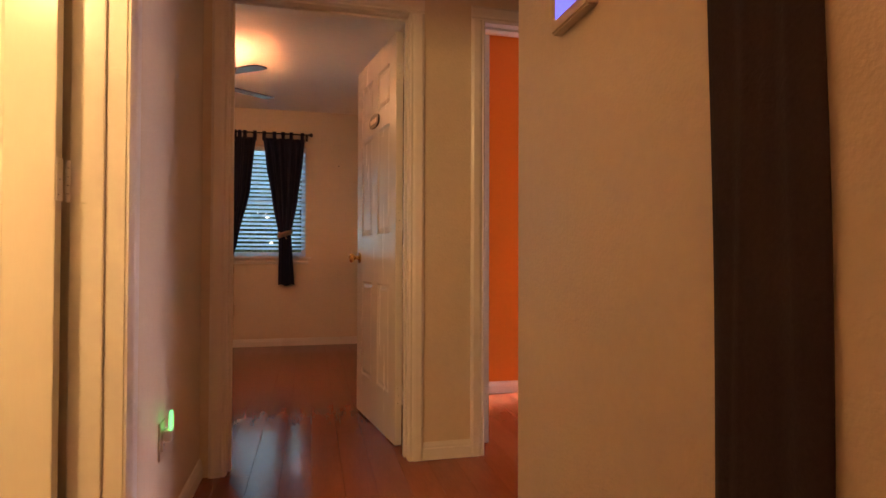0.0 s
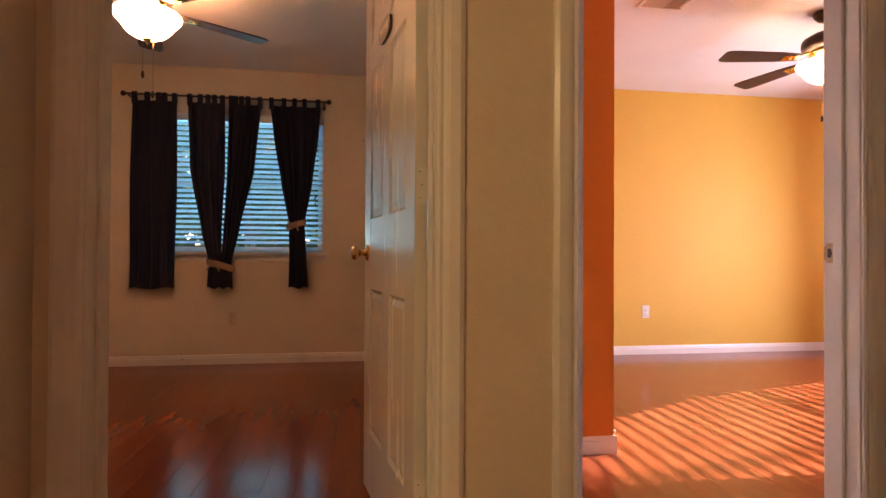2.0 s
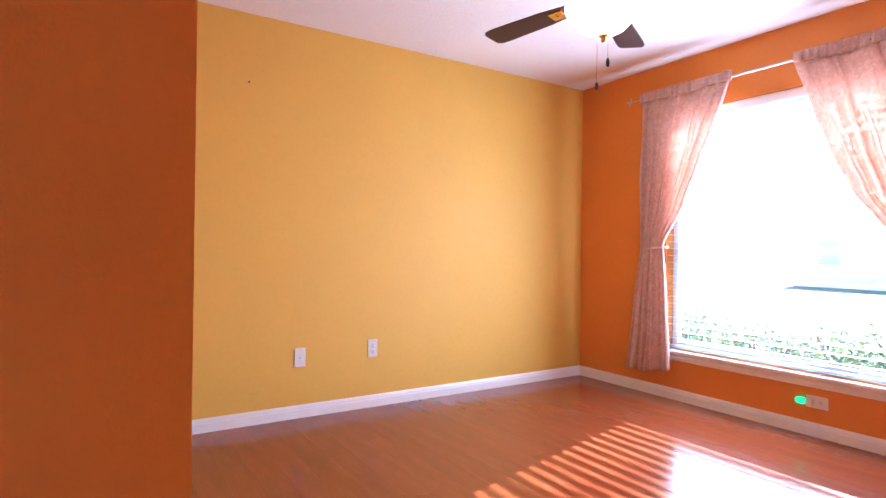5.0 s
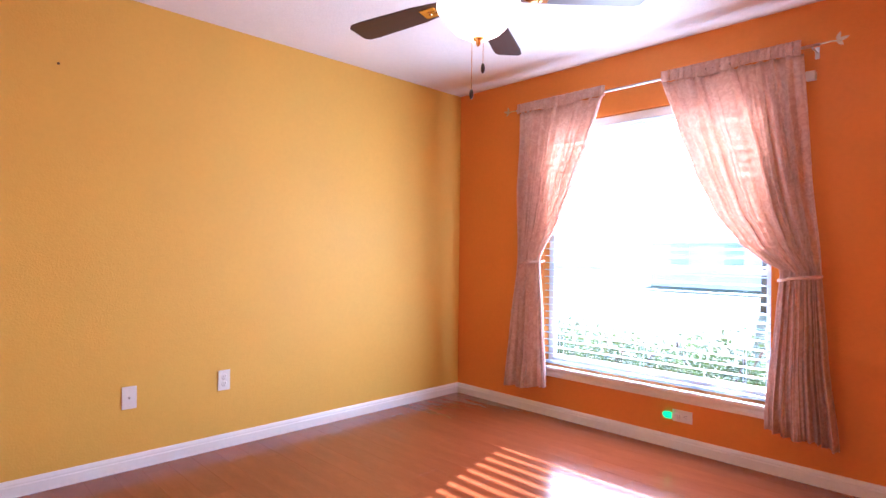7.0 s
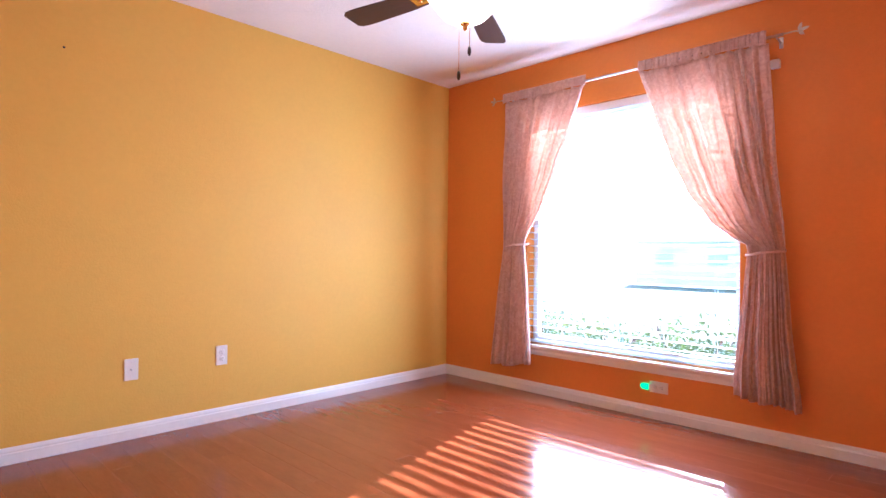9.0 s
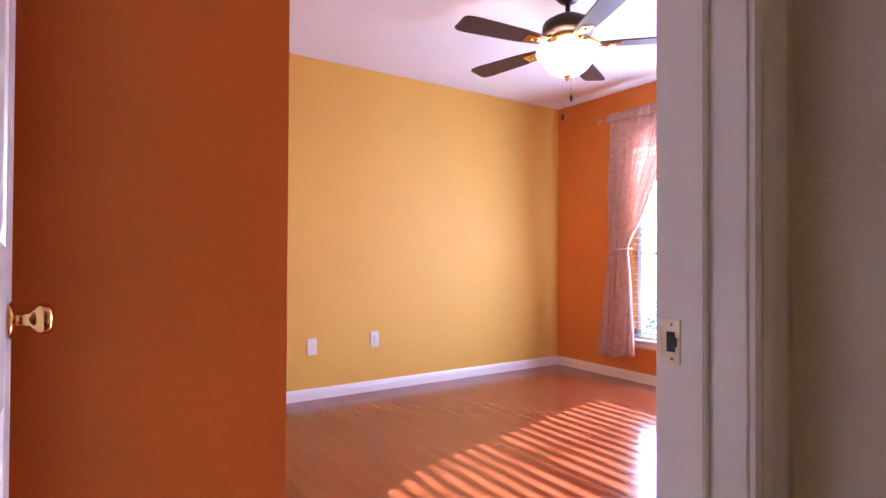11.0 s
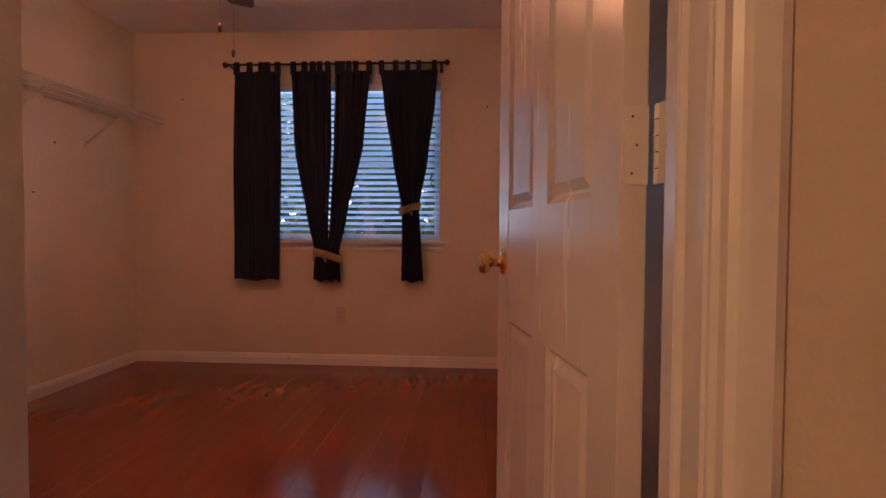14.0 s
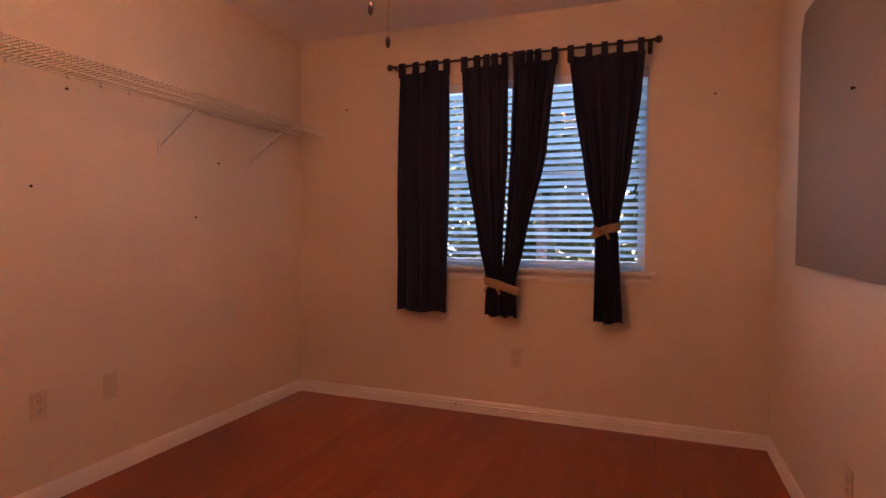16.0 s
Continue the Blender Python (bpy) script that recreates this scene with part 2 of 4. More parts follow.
floor = structure("floor", boxes((-2.6, 5.0, -1.9, 6.1, -0.2, -0.014)), SUBFLOOR, "reddish cherry laminate plank floor with gloss")
structure("ceiling", boxes((-2.6, 5.0, -1.9, 6.1, H, H + 0.12)), CEILING, "white orange-peel textured plaster ceiling")

DARK_DOOR, SUN_DOOR = (-0.342, 0.428), (0.792, 1.590)
a, b = DARK_DOOR
y0, y1 = HALL_END, HALL_END + T
wall("wall_hall_end", [(WEST - T, a - J, y0, y1, 0, H), (b + J, 0.63, y0, y1, 0, H), (a - J, b + J, y0, y1, DOOR_H + J, H)],
     [CREAM], "cream painted plaster wall with an opening for a door")
a, b = SUN_DOOR
wall("wall_sun_room_south", [(0.63, a - J, y0, y1, 0, H), (b + J, EAST + 0.14, y0, y1, 0, H), (a - J, b + J, y0, y1, DOOR_H + J, H)],
     [CREAM, None, None, CREAM, ORANGE_PAINT], "plaster wall, cream towards the hall and orange inside the room")
DW = (-1.51, -0.06, 0.92, 2.06)
wall("wall_north_dark_room", [(WEST - T, DW[0], NORTH, NORTH + 0.14, 0, H), (DW[1], 0.63, NORTH, NORTH + 0.14, 0, H),
                              (DW[0], DW[1], NORTH, NORTH + 0.14, 0, DW[2]), (DW[0], DW[1], NORTH, NORTH + 0.14, DW[3], H)],
     [CREAM], "cream painted plaster wall with a window opening")
wall("wall_north_sun_room", [(0.63, EAST + 0.14, NORTH, NORTH + 0.14, 0, H)], [YELLOW_PAINT], "smooth golden yellow painted wall")
wall("wall_west", [(WEST - T, WEST, HALL_END + T, NORTH, 0, H)], [CREAM], "cream painted plaster wall")
wall("wall_between_rooms", [(0.57, 0.685, HALL_END + T, NORTH, 0, H)], [CREAM, CREAM, ORANGE_PAINT], "plaster wall between the two bedrooms")
SW = (3.56, 5.03, 0.36, 2.06)
wall("wall_east", [(EAST, EAST + 0.14, HALL_END + T, SW[0], 0, H), (EAST, EAST + 0.14, SW[1], NORTH, 0, H),
                   (EAST, EAST + 0.14, SW[0], SW[1], 0, SW[2]), (EAST, EAST + 0.14, SW[0], SW[1], SW[3], H)],
     [ORANGE_PAINT], "burnt orange painted wall with a tall window opening")
CL_X, CL_Y = 1.415, 3.50
CD = (4.83, 5.49)
wall("wall_closet_south", [(0.685, CL_X, CL_Y, CL_Y + 0.1, 0, H)], [ORANGE_PAINT], "burnt orange painted closet end wall")
wall("wall_closet_east", [(CL_X - 0.1, CL_X, CL_Y + 0.1, CD[0] - J, 0, H), (CL_X - 0.1, CL_X, CD[1] + J, NORTH, 0, H),
                          (CL_X - 0.1, CL_X, CD[0] - J, CD[1] + J, DOOR_H + J, H)],
     [ORANGE_PAINT], "orange painted closet wall with a door opening")
HL, HR, HC = -0.448, 0.524, 1.268
BD = (0.66, 1.42)
wall("wall_hall_left", [(HL - T, HL, -1.8, BD[0] - J, 0, H), (HL - T, HL, BD[1] + J, HALL_END, 0, H),
                        (HL - T, HL, BD[0] - J, BD[1] + J, DOOR_H + J, H)], [CREAM], "cream painted hall wall with a door opening")
wall("wall_hall_right", [(HR, HR + T, -1.8, HC, 0, H)], [CREAM], "cream painted hall wall ending in a corner")
wall("wall_alcove_south", [(HR + T, 1.815, HC - T, HC, 0, H)], [CREAM], "cream painted alcove wall")
wall("wall_alcove_east", [(1.70, 1.815, HC, HALL_END, 0, H)], [CREAM], "cream painted alcove side wall")
wall("wall_hall_back", [(HL - T, HR + T, -1.9, -1.8, 0, H)], [CREAM], "cream painted wall closing the hall")
# north wall is added close behind the open door to keep its gap dark
wall("wall_bath", [(-2.46, HL - T, -0.7, -0.6, 0, H), (-2.46, HL - T, 1.51, 1.61, 0, H), (-2.56, -2.46, -0.7, 1.61, 0, H)],
     [CREAM], "cream painted bathroom walls, the north one added to shade the door gap")

# ---- baseboards ----
BASE = [(0, 0), (0.013, 0), (0.013, 0.050), (0.010, 0.055), (0.010, 0.063), (0.007, 0.072), (0.004, 0.079), (0, 0.079)]


def baseboard(x0, y0, x1, y1, nx, ny):
    """Along the foot of a wall from one point to another; nx, ny: the way the wall faces."""
    d = Vector((x1 - x0, y1 - y0, 0))
    m = Matrix(((nx, 0, d.normalized().x, x0), (ny, 0, d.normalized().y, y0), (0, 1, 0, 0), (0, 0, 0, 1)))
    bm = bmesh.new()
    prism(bm, BASE, d.length, m)
    return structure("baseboard", bm, TRIM, "white moulded wooden baseboard")


CW = 0.070
for r in ((0.685, CL_Y, CL_X + 0.013, CL_Y, 0, -1), (CL_X, CL_Y, CL_X, CD[0] - CW, 1, 0), (CL_X, CD[1] + CW, CL_X, NORTH, 1, 0),
          (CL_X, NORTH, EAST, NORTH, 0, -1), (EAST, HALL_END + T, EAST, NORTH, -1, 0),
          (SUN_DOOR[1] + CW, HALL_END + T, EAST, HALL_END + T, 0, 1), (0.685, HALL_END + T, 0.685, CL_Y, 1, 0),
          (WEST, NORTH, 0.57, NORTH, 0, -1), (WEST, HALL_END + T, WEST, NORTH, 1, 0), (0.57, HALL_END + T, 0.57, NORTH, -1, 0),
          (WEST, HALL_END + T, DARK_DOOR[0] - CW, HALL_END + T, 0, 1),
          (DARK_DOOR[1] + CW, HALL_END, SUN_DOOR[0] - CW, HALL_END, 0, -1), (SUN_DOOR[1] + CW, HALL_END, 1.70, HALL_END, 0, -1),
          (HL, BD[1] + CW, HL, HALL_END, 1, 0), (HL, -1.8, HL, BD[0] - CW, 1, 0), (HR, -1.8, HR, HC, -1, 0),
          (HR - 0.013, HC, 1.70, HC, 0, 1), (1.70, HC, 1.70, HALL_END, -1, 0)):
    baseboard(*r)

# ---- door frames and doors ----
CASING = [(0.004, 0), (0.004, 0.007), (0.010, 0.011), (0.018, 0.009), (0.026, 0.014), (0.034, 0.016), (0.058, 0.017), (CW, 0.010), (CW, 0)]


def door_frame(name, w, depth, m, label, sides=(0, 1), stop_y=0.045):
    """Local x across the opening, y through the wall, z up."""
    fr = tagged(new(name), label, "door frame", kind="structure")
    fr.matrix_basis = m
    part("jamb", boxes((-J, 0, 0, depth, 0, DOOR_H + J), bevel=0.001), TRIM, fr)
    part("jamb", boxes((w, w + J, 0, depth, 0, DOOR_H + J), bevel=0.001), TRIM, fr)
    part("jamb", boxes((0, w, 0, depth, DOOR_H, DOOR_H + J), bevel=0.001), TRIM, fr)
    for r in ((0, 0.011, stop_y, stop_y + 0.032, 0, DOOR_H), (w - 0.011, w, stop_y, stop_y + 0.032, 0, DOOR_H),
              (0.011, w - 0.011, stop_y, stop_y + 0.032, DOOR_H - 0.011, DOOR_H)):
        part("stop", boxes(r, bevel=0.002), TRIM, fr)
    for side in sides:
        y, s = (0, -1) if side == 0 else (depth, 1)
        for x, d in ((0, -1), (w, 1)):
            bm = bmesh.new()
            prism(bm, [(x + d * u, y + s * v) for u, v in CASING], DOOR_H + 0.004)
            part("casing", bm, TRIM, fr)
        bm = bmesh.new()
        mm = Matrix(((0, 0, 1, -CW), (0, s, 0, y), (1, 0, 0, DOOR_H), (0, 0, 0, 1)))
        prism(bm, CASING, w + 2 * CW, mm)
        part("casing", bm, TRIM, fr)
    return fr


def knob_mesh():
    bm = bmesh.new()
    lathe(bm, [(0.0, 0), (0.031, 0), (0.032, 0.003), (0.029, 0.007), (0.014, 0.010), (0.011, 0.014), (0.011, 0.030), (0.017, 0.035),
               (0.025, 0.042), (0.0275, 0.050), (0.026, 0.058), (0.020, 0.063), (0.0, 0.065)], 24)
    return mesh_of("knob", bm, BRASS)


KNOB = knob_mesh()
bm = bmesh.new()
lathe(bm, [(0.0, -0.001), (0.0017, -0.001), (0.0017, 0.0002), (0.0013, 0.0004), (0.0, 0.0004)], 10)
SCREW = mesh_of("screw", bm, NAIL)


def six_panel_door(name, w, label, m, knob_z=0.915, hinge_side=1, hinge_off=0.0, in_line=False):
    """Local: hinge edge at x = 0, leaf to x = w, thickness y 0 to 0.035; hinges at y = 0 side if hinge_side is 0."""
    d = tagged(new(name), label, "door", kind="structure")
    d.matrix_basis = m
    t, z0, z1 = 0.035, 0.010, DOOR_H - 0.004
    st, mid = 0.105, 0.10
    c = w / 2
    cols = ((st, c - mid / 2), (c + mid / 2, w - st))
    rows = ((0.24, 0.78), (1.04, 1.60), (1.70, 1.905))
    bm = boxes((0, st, 0, t, z0, z1), (w - st, w, 0, t, z0, z1), bevel=0.0015)
    zz = [z0] + [v for r in rows for v in r] + [z1]
    for k in range(0, len(zz), 2):
        box(bm, st, w - st, 0.0004, t - 0.0004, zz[k], zz[k + 1])
    for r in rows:
        box(bm, cols[0][1], cols[1][0], 0.0003, t - 0.0003, *r)
    part("leaf", bm, DOOR, d)
    for x0, x1 in cols:
        for r0, r1 in rows:
            bm = bmesh.new()
            for face, s in ((0.0, 1), (t, -1)):
                rings = []
                for inset, depth in ((0.0, 0.001), (0.010, 0.008), (0.016, 0.008), (0.034, 0.003)):
                    y = face + s * depth
                    rings.append([bm.verts.new(v) for v in ((x0 + inset, y, r0 + inset), (x1 - inset, y, r0 + inset),
                                                            (x1 - inset, y, r1 - inset), (x0 + inset, y, r1 - inset))])
                for p, q in zip(rings, rings[1:]):
                    for k in range(4):
                        bm.faces.new((p[k], p[(k + 1) % 4], q[(k + 1) % 4], q[k]))
                bm.faces.new(rings[-1])
            part("panel", bm, DOOR, d)
    part("knob", KNOB, None, d, "polished brass knob", pose(w - 0.062, t, knob_z, -90))
    part("knob", KNOB, None, d, "polished brass knob", pose(w - 0.062, 0, knob_z, 90))
    part("latch_plate", boxes((w, w + 0.0015, 0.006, 0.029, knob_z - 0.028, knob_z + 0.028), bevel=0.0005), BRASS, d, "brass latch plate")
    hy = 0.0 if hinge_side == 0 else t
    s = -1 if hinge_side == 0 else 1
    kx, ky = (-0.012, hy + s * 0.007) if in_line else (-0.004, hy + s * (0.006 + hinge_off * 0.5))
    for z in (0.25, 1.10, 1.82):
        bm = bmesh.new()
        for z0, z1 in ((-0.050, -0.031), (-0.0295, -0.0105), (-0.009, 0.010), (0.0115, 0.0305), (0.032, 0.050)):
            lathe(bm, [(0.0, z0), (0.0052, z0), (0.0055, z0 + 0.0006), (0.0055, z1 - 0.0006), (0.0052, z1), (0.0, z1)], 14, Matrix.Translation((kx, ky, z)))
        box(bm, -0.0022, -0.0004, min(hy, hy - s * 0.031), max(hy, hy - s * 0.031), z - 0.05, z + 0.05, 0.0004)
        py = hy + s * (0.002 + hinge_off)
        px = (-0.064, kx - 0.0075) if in_line else (-0.046, kx - 0.0075)
        box(bm, px[0], px[1], py - 0.001, py + 0.001, z - 0.05, z + 0.05, 0.0004)
        hinge = part("hinge", bm, TRIM, d, "white painted butt hinge")
        part("pin", boxes((kx - 0.002, kx + 0.002, ky - 0.002, ky + 0.002, z - 0.0495, z + 0.0495)), SLOT, hinge, "dark hinge pin")
        for dz, u in ((-0.036, 0.008), (0.0, 0.014), (0.036, 0.008)):
            part("screw", SCREW, None, hinge, m=pose(-0.0022, hy - s * (0.030 - u), z + dz, 0, -90, 0))
            part("screw", SCREW, None, hinge, m=pose(px[0] + u, py - 0.001, z + dz, 90, 0, 0))
    return d


door_frame("door_frame_1", DARK_DOOR[1] - DARK_DOOR[0], T, pose(DARK_DOOR[0], HALL_END, 0), "white painted door frame with moulded casing")
door_frame("door_frame_2", SUN_DOOR[1] - SUN_DOOR[0], T, pose(SUN_DOOR[0], HALL_END, 0), "white painted door frame with moulded casing")
door_frame("door_frame_3", BD[1] - BD[0], T, pose(HL, BD[0], 0, 0, 0, 90), "white painted bathroom door frame")
door_frame("door_frame_4", CD[1] - CD[0], 0.1, pose(CL_X, CD[0], 0, 0, 0, 90), "white painted closet door frame", sides=(0,), stop_y=0.055)
# swing: local x from the hinge along the leaf
dark_door = six_panel_door("door_1", 0.722, "open white six-panel bedroom door with a small dark sign",
                           pose(DARK_DOOR[1] + 0.0035, HALL_END + T + 0.075, 0, 0, 0, 100.1), hinge_side=0, hinge_off=0.003, in_line=True)
six_panel_door("door_2", 0.80, "white six-panel bedroom door standing wide open", pose(SUN_DOOR[0] + 0.062, HALL_END + T + 0.010, 0, 0, 0, 90), hinge_side=1, hinge_off=0.023)
six_panel_door("door_3", 0.752, "white six-panel bathroom door standing wide open", pose(HL - T - 0.010, BD[1] - 0.036, 0, 0, 0, 180), hinge_side=0, hinge_off=0.033)
six_panel_door("door_4", 0.654, "closed white six-panel closet door", pose(CL_X - 0.045, CD[1] - 0.003, 0, 0, 0, -90), hinge_side=1)

bm = boxes((0.0, 0.0022, -0.014, 0.012, -0.029, 0.029), bevel=0.0008)
strike = thing("strike_plate", bm, DULL_BRASS, "brass strike plate let into the white door jamb", "strike plate", m=pose(SUN_DOOR[1] - 0.0024, HALL_END + 0.097, 0.92))
# no opening is cut; dark chips paint the shade of the latch hole
part("strike_hole_shade", boxes((-0.0008, -0.0002, -0.007, 0.005, -0.013, 0.013), (-0.0008, -0.0002, -0.010, -0.007, -0.006, 0.006)), SLOT, strike, "dark chip coloured as the shade in the latch hole")
part("lip", boxes((0, 0.002, 0.012, 0.020, -0.020, 0.020), bevel=0.0006), DULL_BRASS, strike)
for z in (-0.022, 0.022):
    part("screw", SCREW, None, strike, m=pose(0.0, -0.002, z, 0, -90, 0))


# ---- windows ----
def window(name, w, h, m, label, split=0.5, sill=True):
    """Local x across, y outwards through the wall (0 is the room's face), z up from the opening's foot."""
    win = tagged(new(name), label, "window", kind="structure")
    win.matrix_basis = m
    f = 0.045
    for r in ((0, f, 0.085, 0.135, 0, h), (w - f, w, 0.085, 0.135, 0, h), (f, w - f, 0.085, 0.135, 0, f), (f, w - f, 0.085, 0.135, h - f, h),
              (f, w - f, 0.09, 0.125, split * h - 0.014, split * h + 0.014)):
        part("window_frame", boxes(r, bevel=0.003), VINYL, win)
    for z0, z1 in ((f, split * h - 0.014), (split * h + 0.014, h - f)):
        p = part("pane", boxes((f, w - f, 0.108, 0.112, z0, z1)), GLASS, win, "clear window glass")
        p.visible_shadow = False
    if sill:
        bm = bmesh.new()
        box(bm, -0.06, w + 0.06, -0.045, 0.0, -0.022, -0.002, 0.005)
        box(bm, 0.001, w - 0.001, 0.0, 0.085, -0.022, -0.001)
        part("window_sill", bm, TRIM, win, "white wooden sill")
        bm = bmesh.new()
        prism(bm, [(0, 0), (-0.010, 0.0), (-0.014, 0.02), (-0.010, 0.035), (-0.016, 0.055), (0, 0.055)], w + 0.06,
              Matrix(((0, 0, 1, -0.03), (1, 0, 0, 0), (0, 1, 0, -0.078), (0, 0, 0, 1))))
        part("apron", bm, TRIM, win, "moulded apron under the sill")
    return win


def blind(w, h, m, label, tilt, pitch=0.0455, depth=0.05):
    """A horizontal slat blind hung inside an opening."""
    bl = tagged(new("window_blind"), label, "blind")
    bl.matrix_basis = m
    part("headrail", boxes((0.004, w - 0.004, 0.018, 0.072, h - 0.055, h - 0.002), bevel=0.003), VINYL, bl)
    bm = bmesh.new()
    k = 5
    rows = []
    for i in range(k):
        u = -depth / 2 + depth * i / (k - 1)
        z = 0.003 * (1 - (2 * u / depth) ** 2)
        rows.append((u, z))
    outline = [(u, z) for u, z in rows] + [(u, z - 0.0028) for u, z in rows[::-1]]
    prism(bm, outline, w - 0.016, Matrix(((0, 0, 1, 0.008), (1, 0, 0, 0), (0, 1, 0, 0), (0, 0, 0, 1))))
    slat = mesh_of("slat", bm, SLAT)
    n = int((h - 0.10) / pitch)
    for i in range(n):
        z = h - 0.075 - pitch * i
        part("slat", slat, None, bl, m=pose(random.uniform(-0.001, 0.001), 0.045, z, tilt + random.uniform(-1.2, 1.2), random.uniform(-0.12, 0.12), 0))
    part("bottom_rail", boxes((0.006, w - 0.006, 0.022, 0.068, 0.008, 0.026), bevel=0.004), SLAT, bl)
    for x in (0.14, w / 2, w - 0.14):
        for y in (0.020, 0.070):
            bm = bmesh.new()
            tube(bm, [(x, y, 0.02), (x, y, h - 0.05)], 0.0012, 5)
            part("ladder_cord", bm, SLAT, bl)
    return bl


window("window_1", DW[1] - DW[0], DW[3] - DW[2], pose(DW[0], NORTH, DW[2]), "white framed window behind dark curtains")
blind(DW[1] - DW[0], DW[3] - DW[2], pose(DW[0], NORTH, DW[2]), "white horizontal slat blind, half open, inside the bedroom window", -20, 0.0427)
window("window_2", SW[1] - SW[0], SW[3] - SW[2], pose(EAST, SW[1], SW[2], 0, 0, -90), "tall white framed window full of daylight", 0.41)
blind(SW[1] - SW[0], SW[3] - SW[2], pose(EAST, SW[1], SW[2], 0, 0, -90), "white horizontal slat blind, slats open, inside the sunny window", -4, 0.05)


# ---- curtains ----
def blend(table, z):
    """Piecewise smooth values from rows (z, value), z falling."""
    for (za, va), (zb, vb) in zip(table, table[1:]):
        if z >= zb:
            s = (za - z) / (za - zb)
            s = s * s * (3 - 2 * s) * 0.35 + s * 0.65
            return va + (vb - va) * max(0.0, min(1.0, s))
    return table[-1][1]


def cloth(left, right, amp, folds, top, bottom, depth, phase=0.0, cols=72, rows=60, skew=0.0):
    """A hanging sheet: local x along the rod, y away from the wall (negative into the room), z up."""
    bm = bmesh.new()
    grid = []
    for i in range(rows + 1):
        line = []
        for j in range(cols + 1):
            u = j / cols
            zb = bottom + skew * u + 0.008 * math.sin(9 * u + phase)
            z = top + (zb - top) * i / rows
            a_, b_ = blend(left, z), blend(right, z)
            v = u + 0.10 / folds * math.sin(2 * math.pi * folds * u * 0.5 + phase + 1.3 * math.sin(3 * z))
            g = 2 * math.pi * folds * (u + 0.06 * math.sin(5.3 * u + phase) + 0.025 * math.sin(13.7 * u + 2 * phase))
            wob = (0.75 * math.sin(g + phase + 0.6 * math.sin(2.2 * z + 5 * u)) + 0.38 * math.sin(1.63 * g + 1.7 * z + phase)
                   + 0.26 * math.sin(2.71 * g - 1.1 * z) + 0.12 * math.sin(5.9 * g + 0.8 * z))
            line.append(bm.verts.new((a_ + (b_ - a_) * v, depth + blend(amp, z) * wob, z)))
        grid.append(line)
    for p, q in zip(grid, grid[1:]):
        for j in range(cols):
            f = bm.faces.new((p[j], p[j + 1], q[j + 1], q[j]))
            f.smooth = True
    return bm


def thicken(ob, t=0.003):
    s = ob.modifiers.new("thickness", "SOLIDIFY")
    s.thickness = t
    return ob


ROD_Z, ROD_Y = 2.175, NORTH - 0.085


def tab(x, parent, w=0.034):
    bm = bmesh.new()
    prof = [(-0.016, 2.10), (-0.017, 2.175), (-0.012, 2.190), (0.0, 2.195), (0.012, 2.190), (0.017, 2.175), (0.016, 2.10)]
    prof_in = [(y * 0.82, z - 0.002) for y, z in prof]
    prism(bm, [(y, z) for y, z in prof] + prof_in[::-1], w, Matrix(((0, 0, 1, x - w / 2), (1, 0, 0, ROD_Y), (0, 1, 0, 0), (0, 0, 0, 1))))
    return part("tab", bm, NAVY, parent)


def dark_curtain(left, right, amp, folds, bottom, label, tabs, phase=0.0, depth=0.0, skew=0.0):
    c = tagged(new("curtain"), label, "curtain", "tab-top curtains on the bedroom rod")
    thicken(part("panel", cloth(left, right, amp, folds, 2.125, bottom, ROD_Y + depth, phase, skew=skew), NAVY, c))
    for x in tabs:
        tab(x, c)
    return c


dark_curtain([(2.2, -1.545), (0.6, -1.555)], [(2.2, -1.205), (0.6, -1.215)], [(2.2, 0.008), (1.6, 0.014), (0.6, 0.016)], 5, 0.63,
             "straight black tab-top cotton curtain hanging loose", (-1.525, -1.43, -1.345, -1.30, -1.225), 0.4)
dark_curtain([(2.2, -1.130), (1.6, -1.10), (1.08, -1.01), (0.84, -0.955), (0.6, -0.965)],
             [(2.2, -0.835), (1.6, -0.835), (1.08, -0.855), (0.84, -0.855), (0.6, -0.83)],
             [(2.2, 0.008), (1.5, 0.016), (0.84, 0.012), (0.6, 0.018)], 5, 0.63, "black tab-top cotton curtain drawn together low with its neighbour",
             (-1.11, -1.03, -0.97, -0.92, -0.86), 1.1, -0.004)
dark_curtain([(2.2, -0.815), (1.6, -0.825), (1.08, -0.845), (0.84, -0.86), (0.6, -0.87)],
             [(2.2, -0.545), (1.6, -0.60), (1.08, -0.72), (0.84, -0.775), (0.6, -0.765)],
             [(2.2, 0.008), (1.5, 0.016), (0.84, 0.012), (0.6, 0.018)], 5, 0.63, "black tab-top cotton curtain drawn together low with its neighbour",
             (-0.79, -0.755, -0.71, -0.66, -0.565), 2.1, 0.006)
dark_curtain([(2.2, -0.495), (1.9, -0.455), (1.5, -0.39), (1.15, -0.325), (0.9, -0.325), (0.6, -0.33)],
             [(2.2, -0.075), (1.9, -0.09), (1.5, -0.14), (1.15, -0.205), (0.9, -0.19), (0.6, -0.17)],
             [(2.2, 0.008), (1.6, 0.02), (1.15, 0.010), (0.9, 0.018), (0.6, 0.02)], 6, 0.63, "black tab-top cotton curtain tied back at the waist",
             (-0.475, -0.375, -0.29, -0.21, -0.10), 0.2)


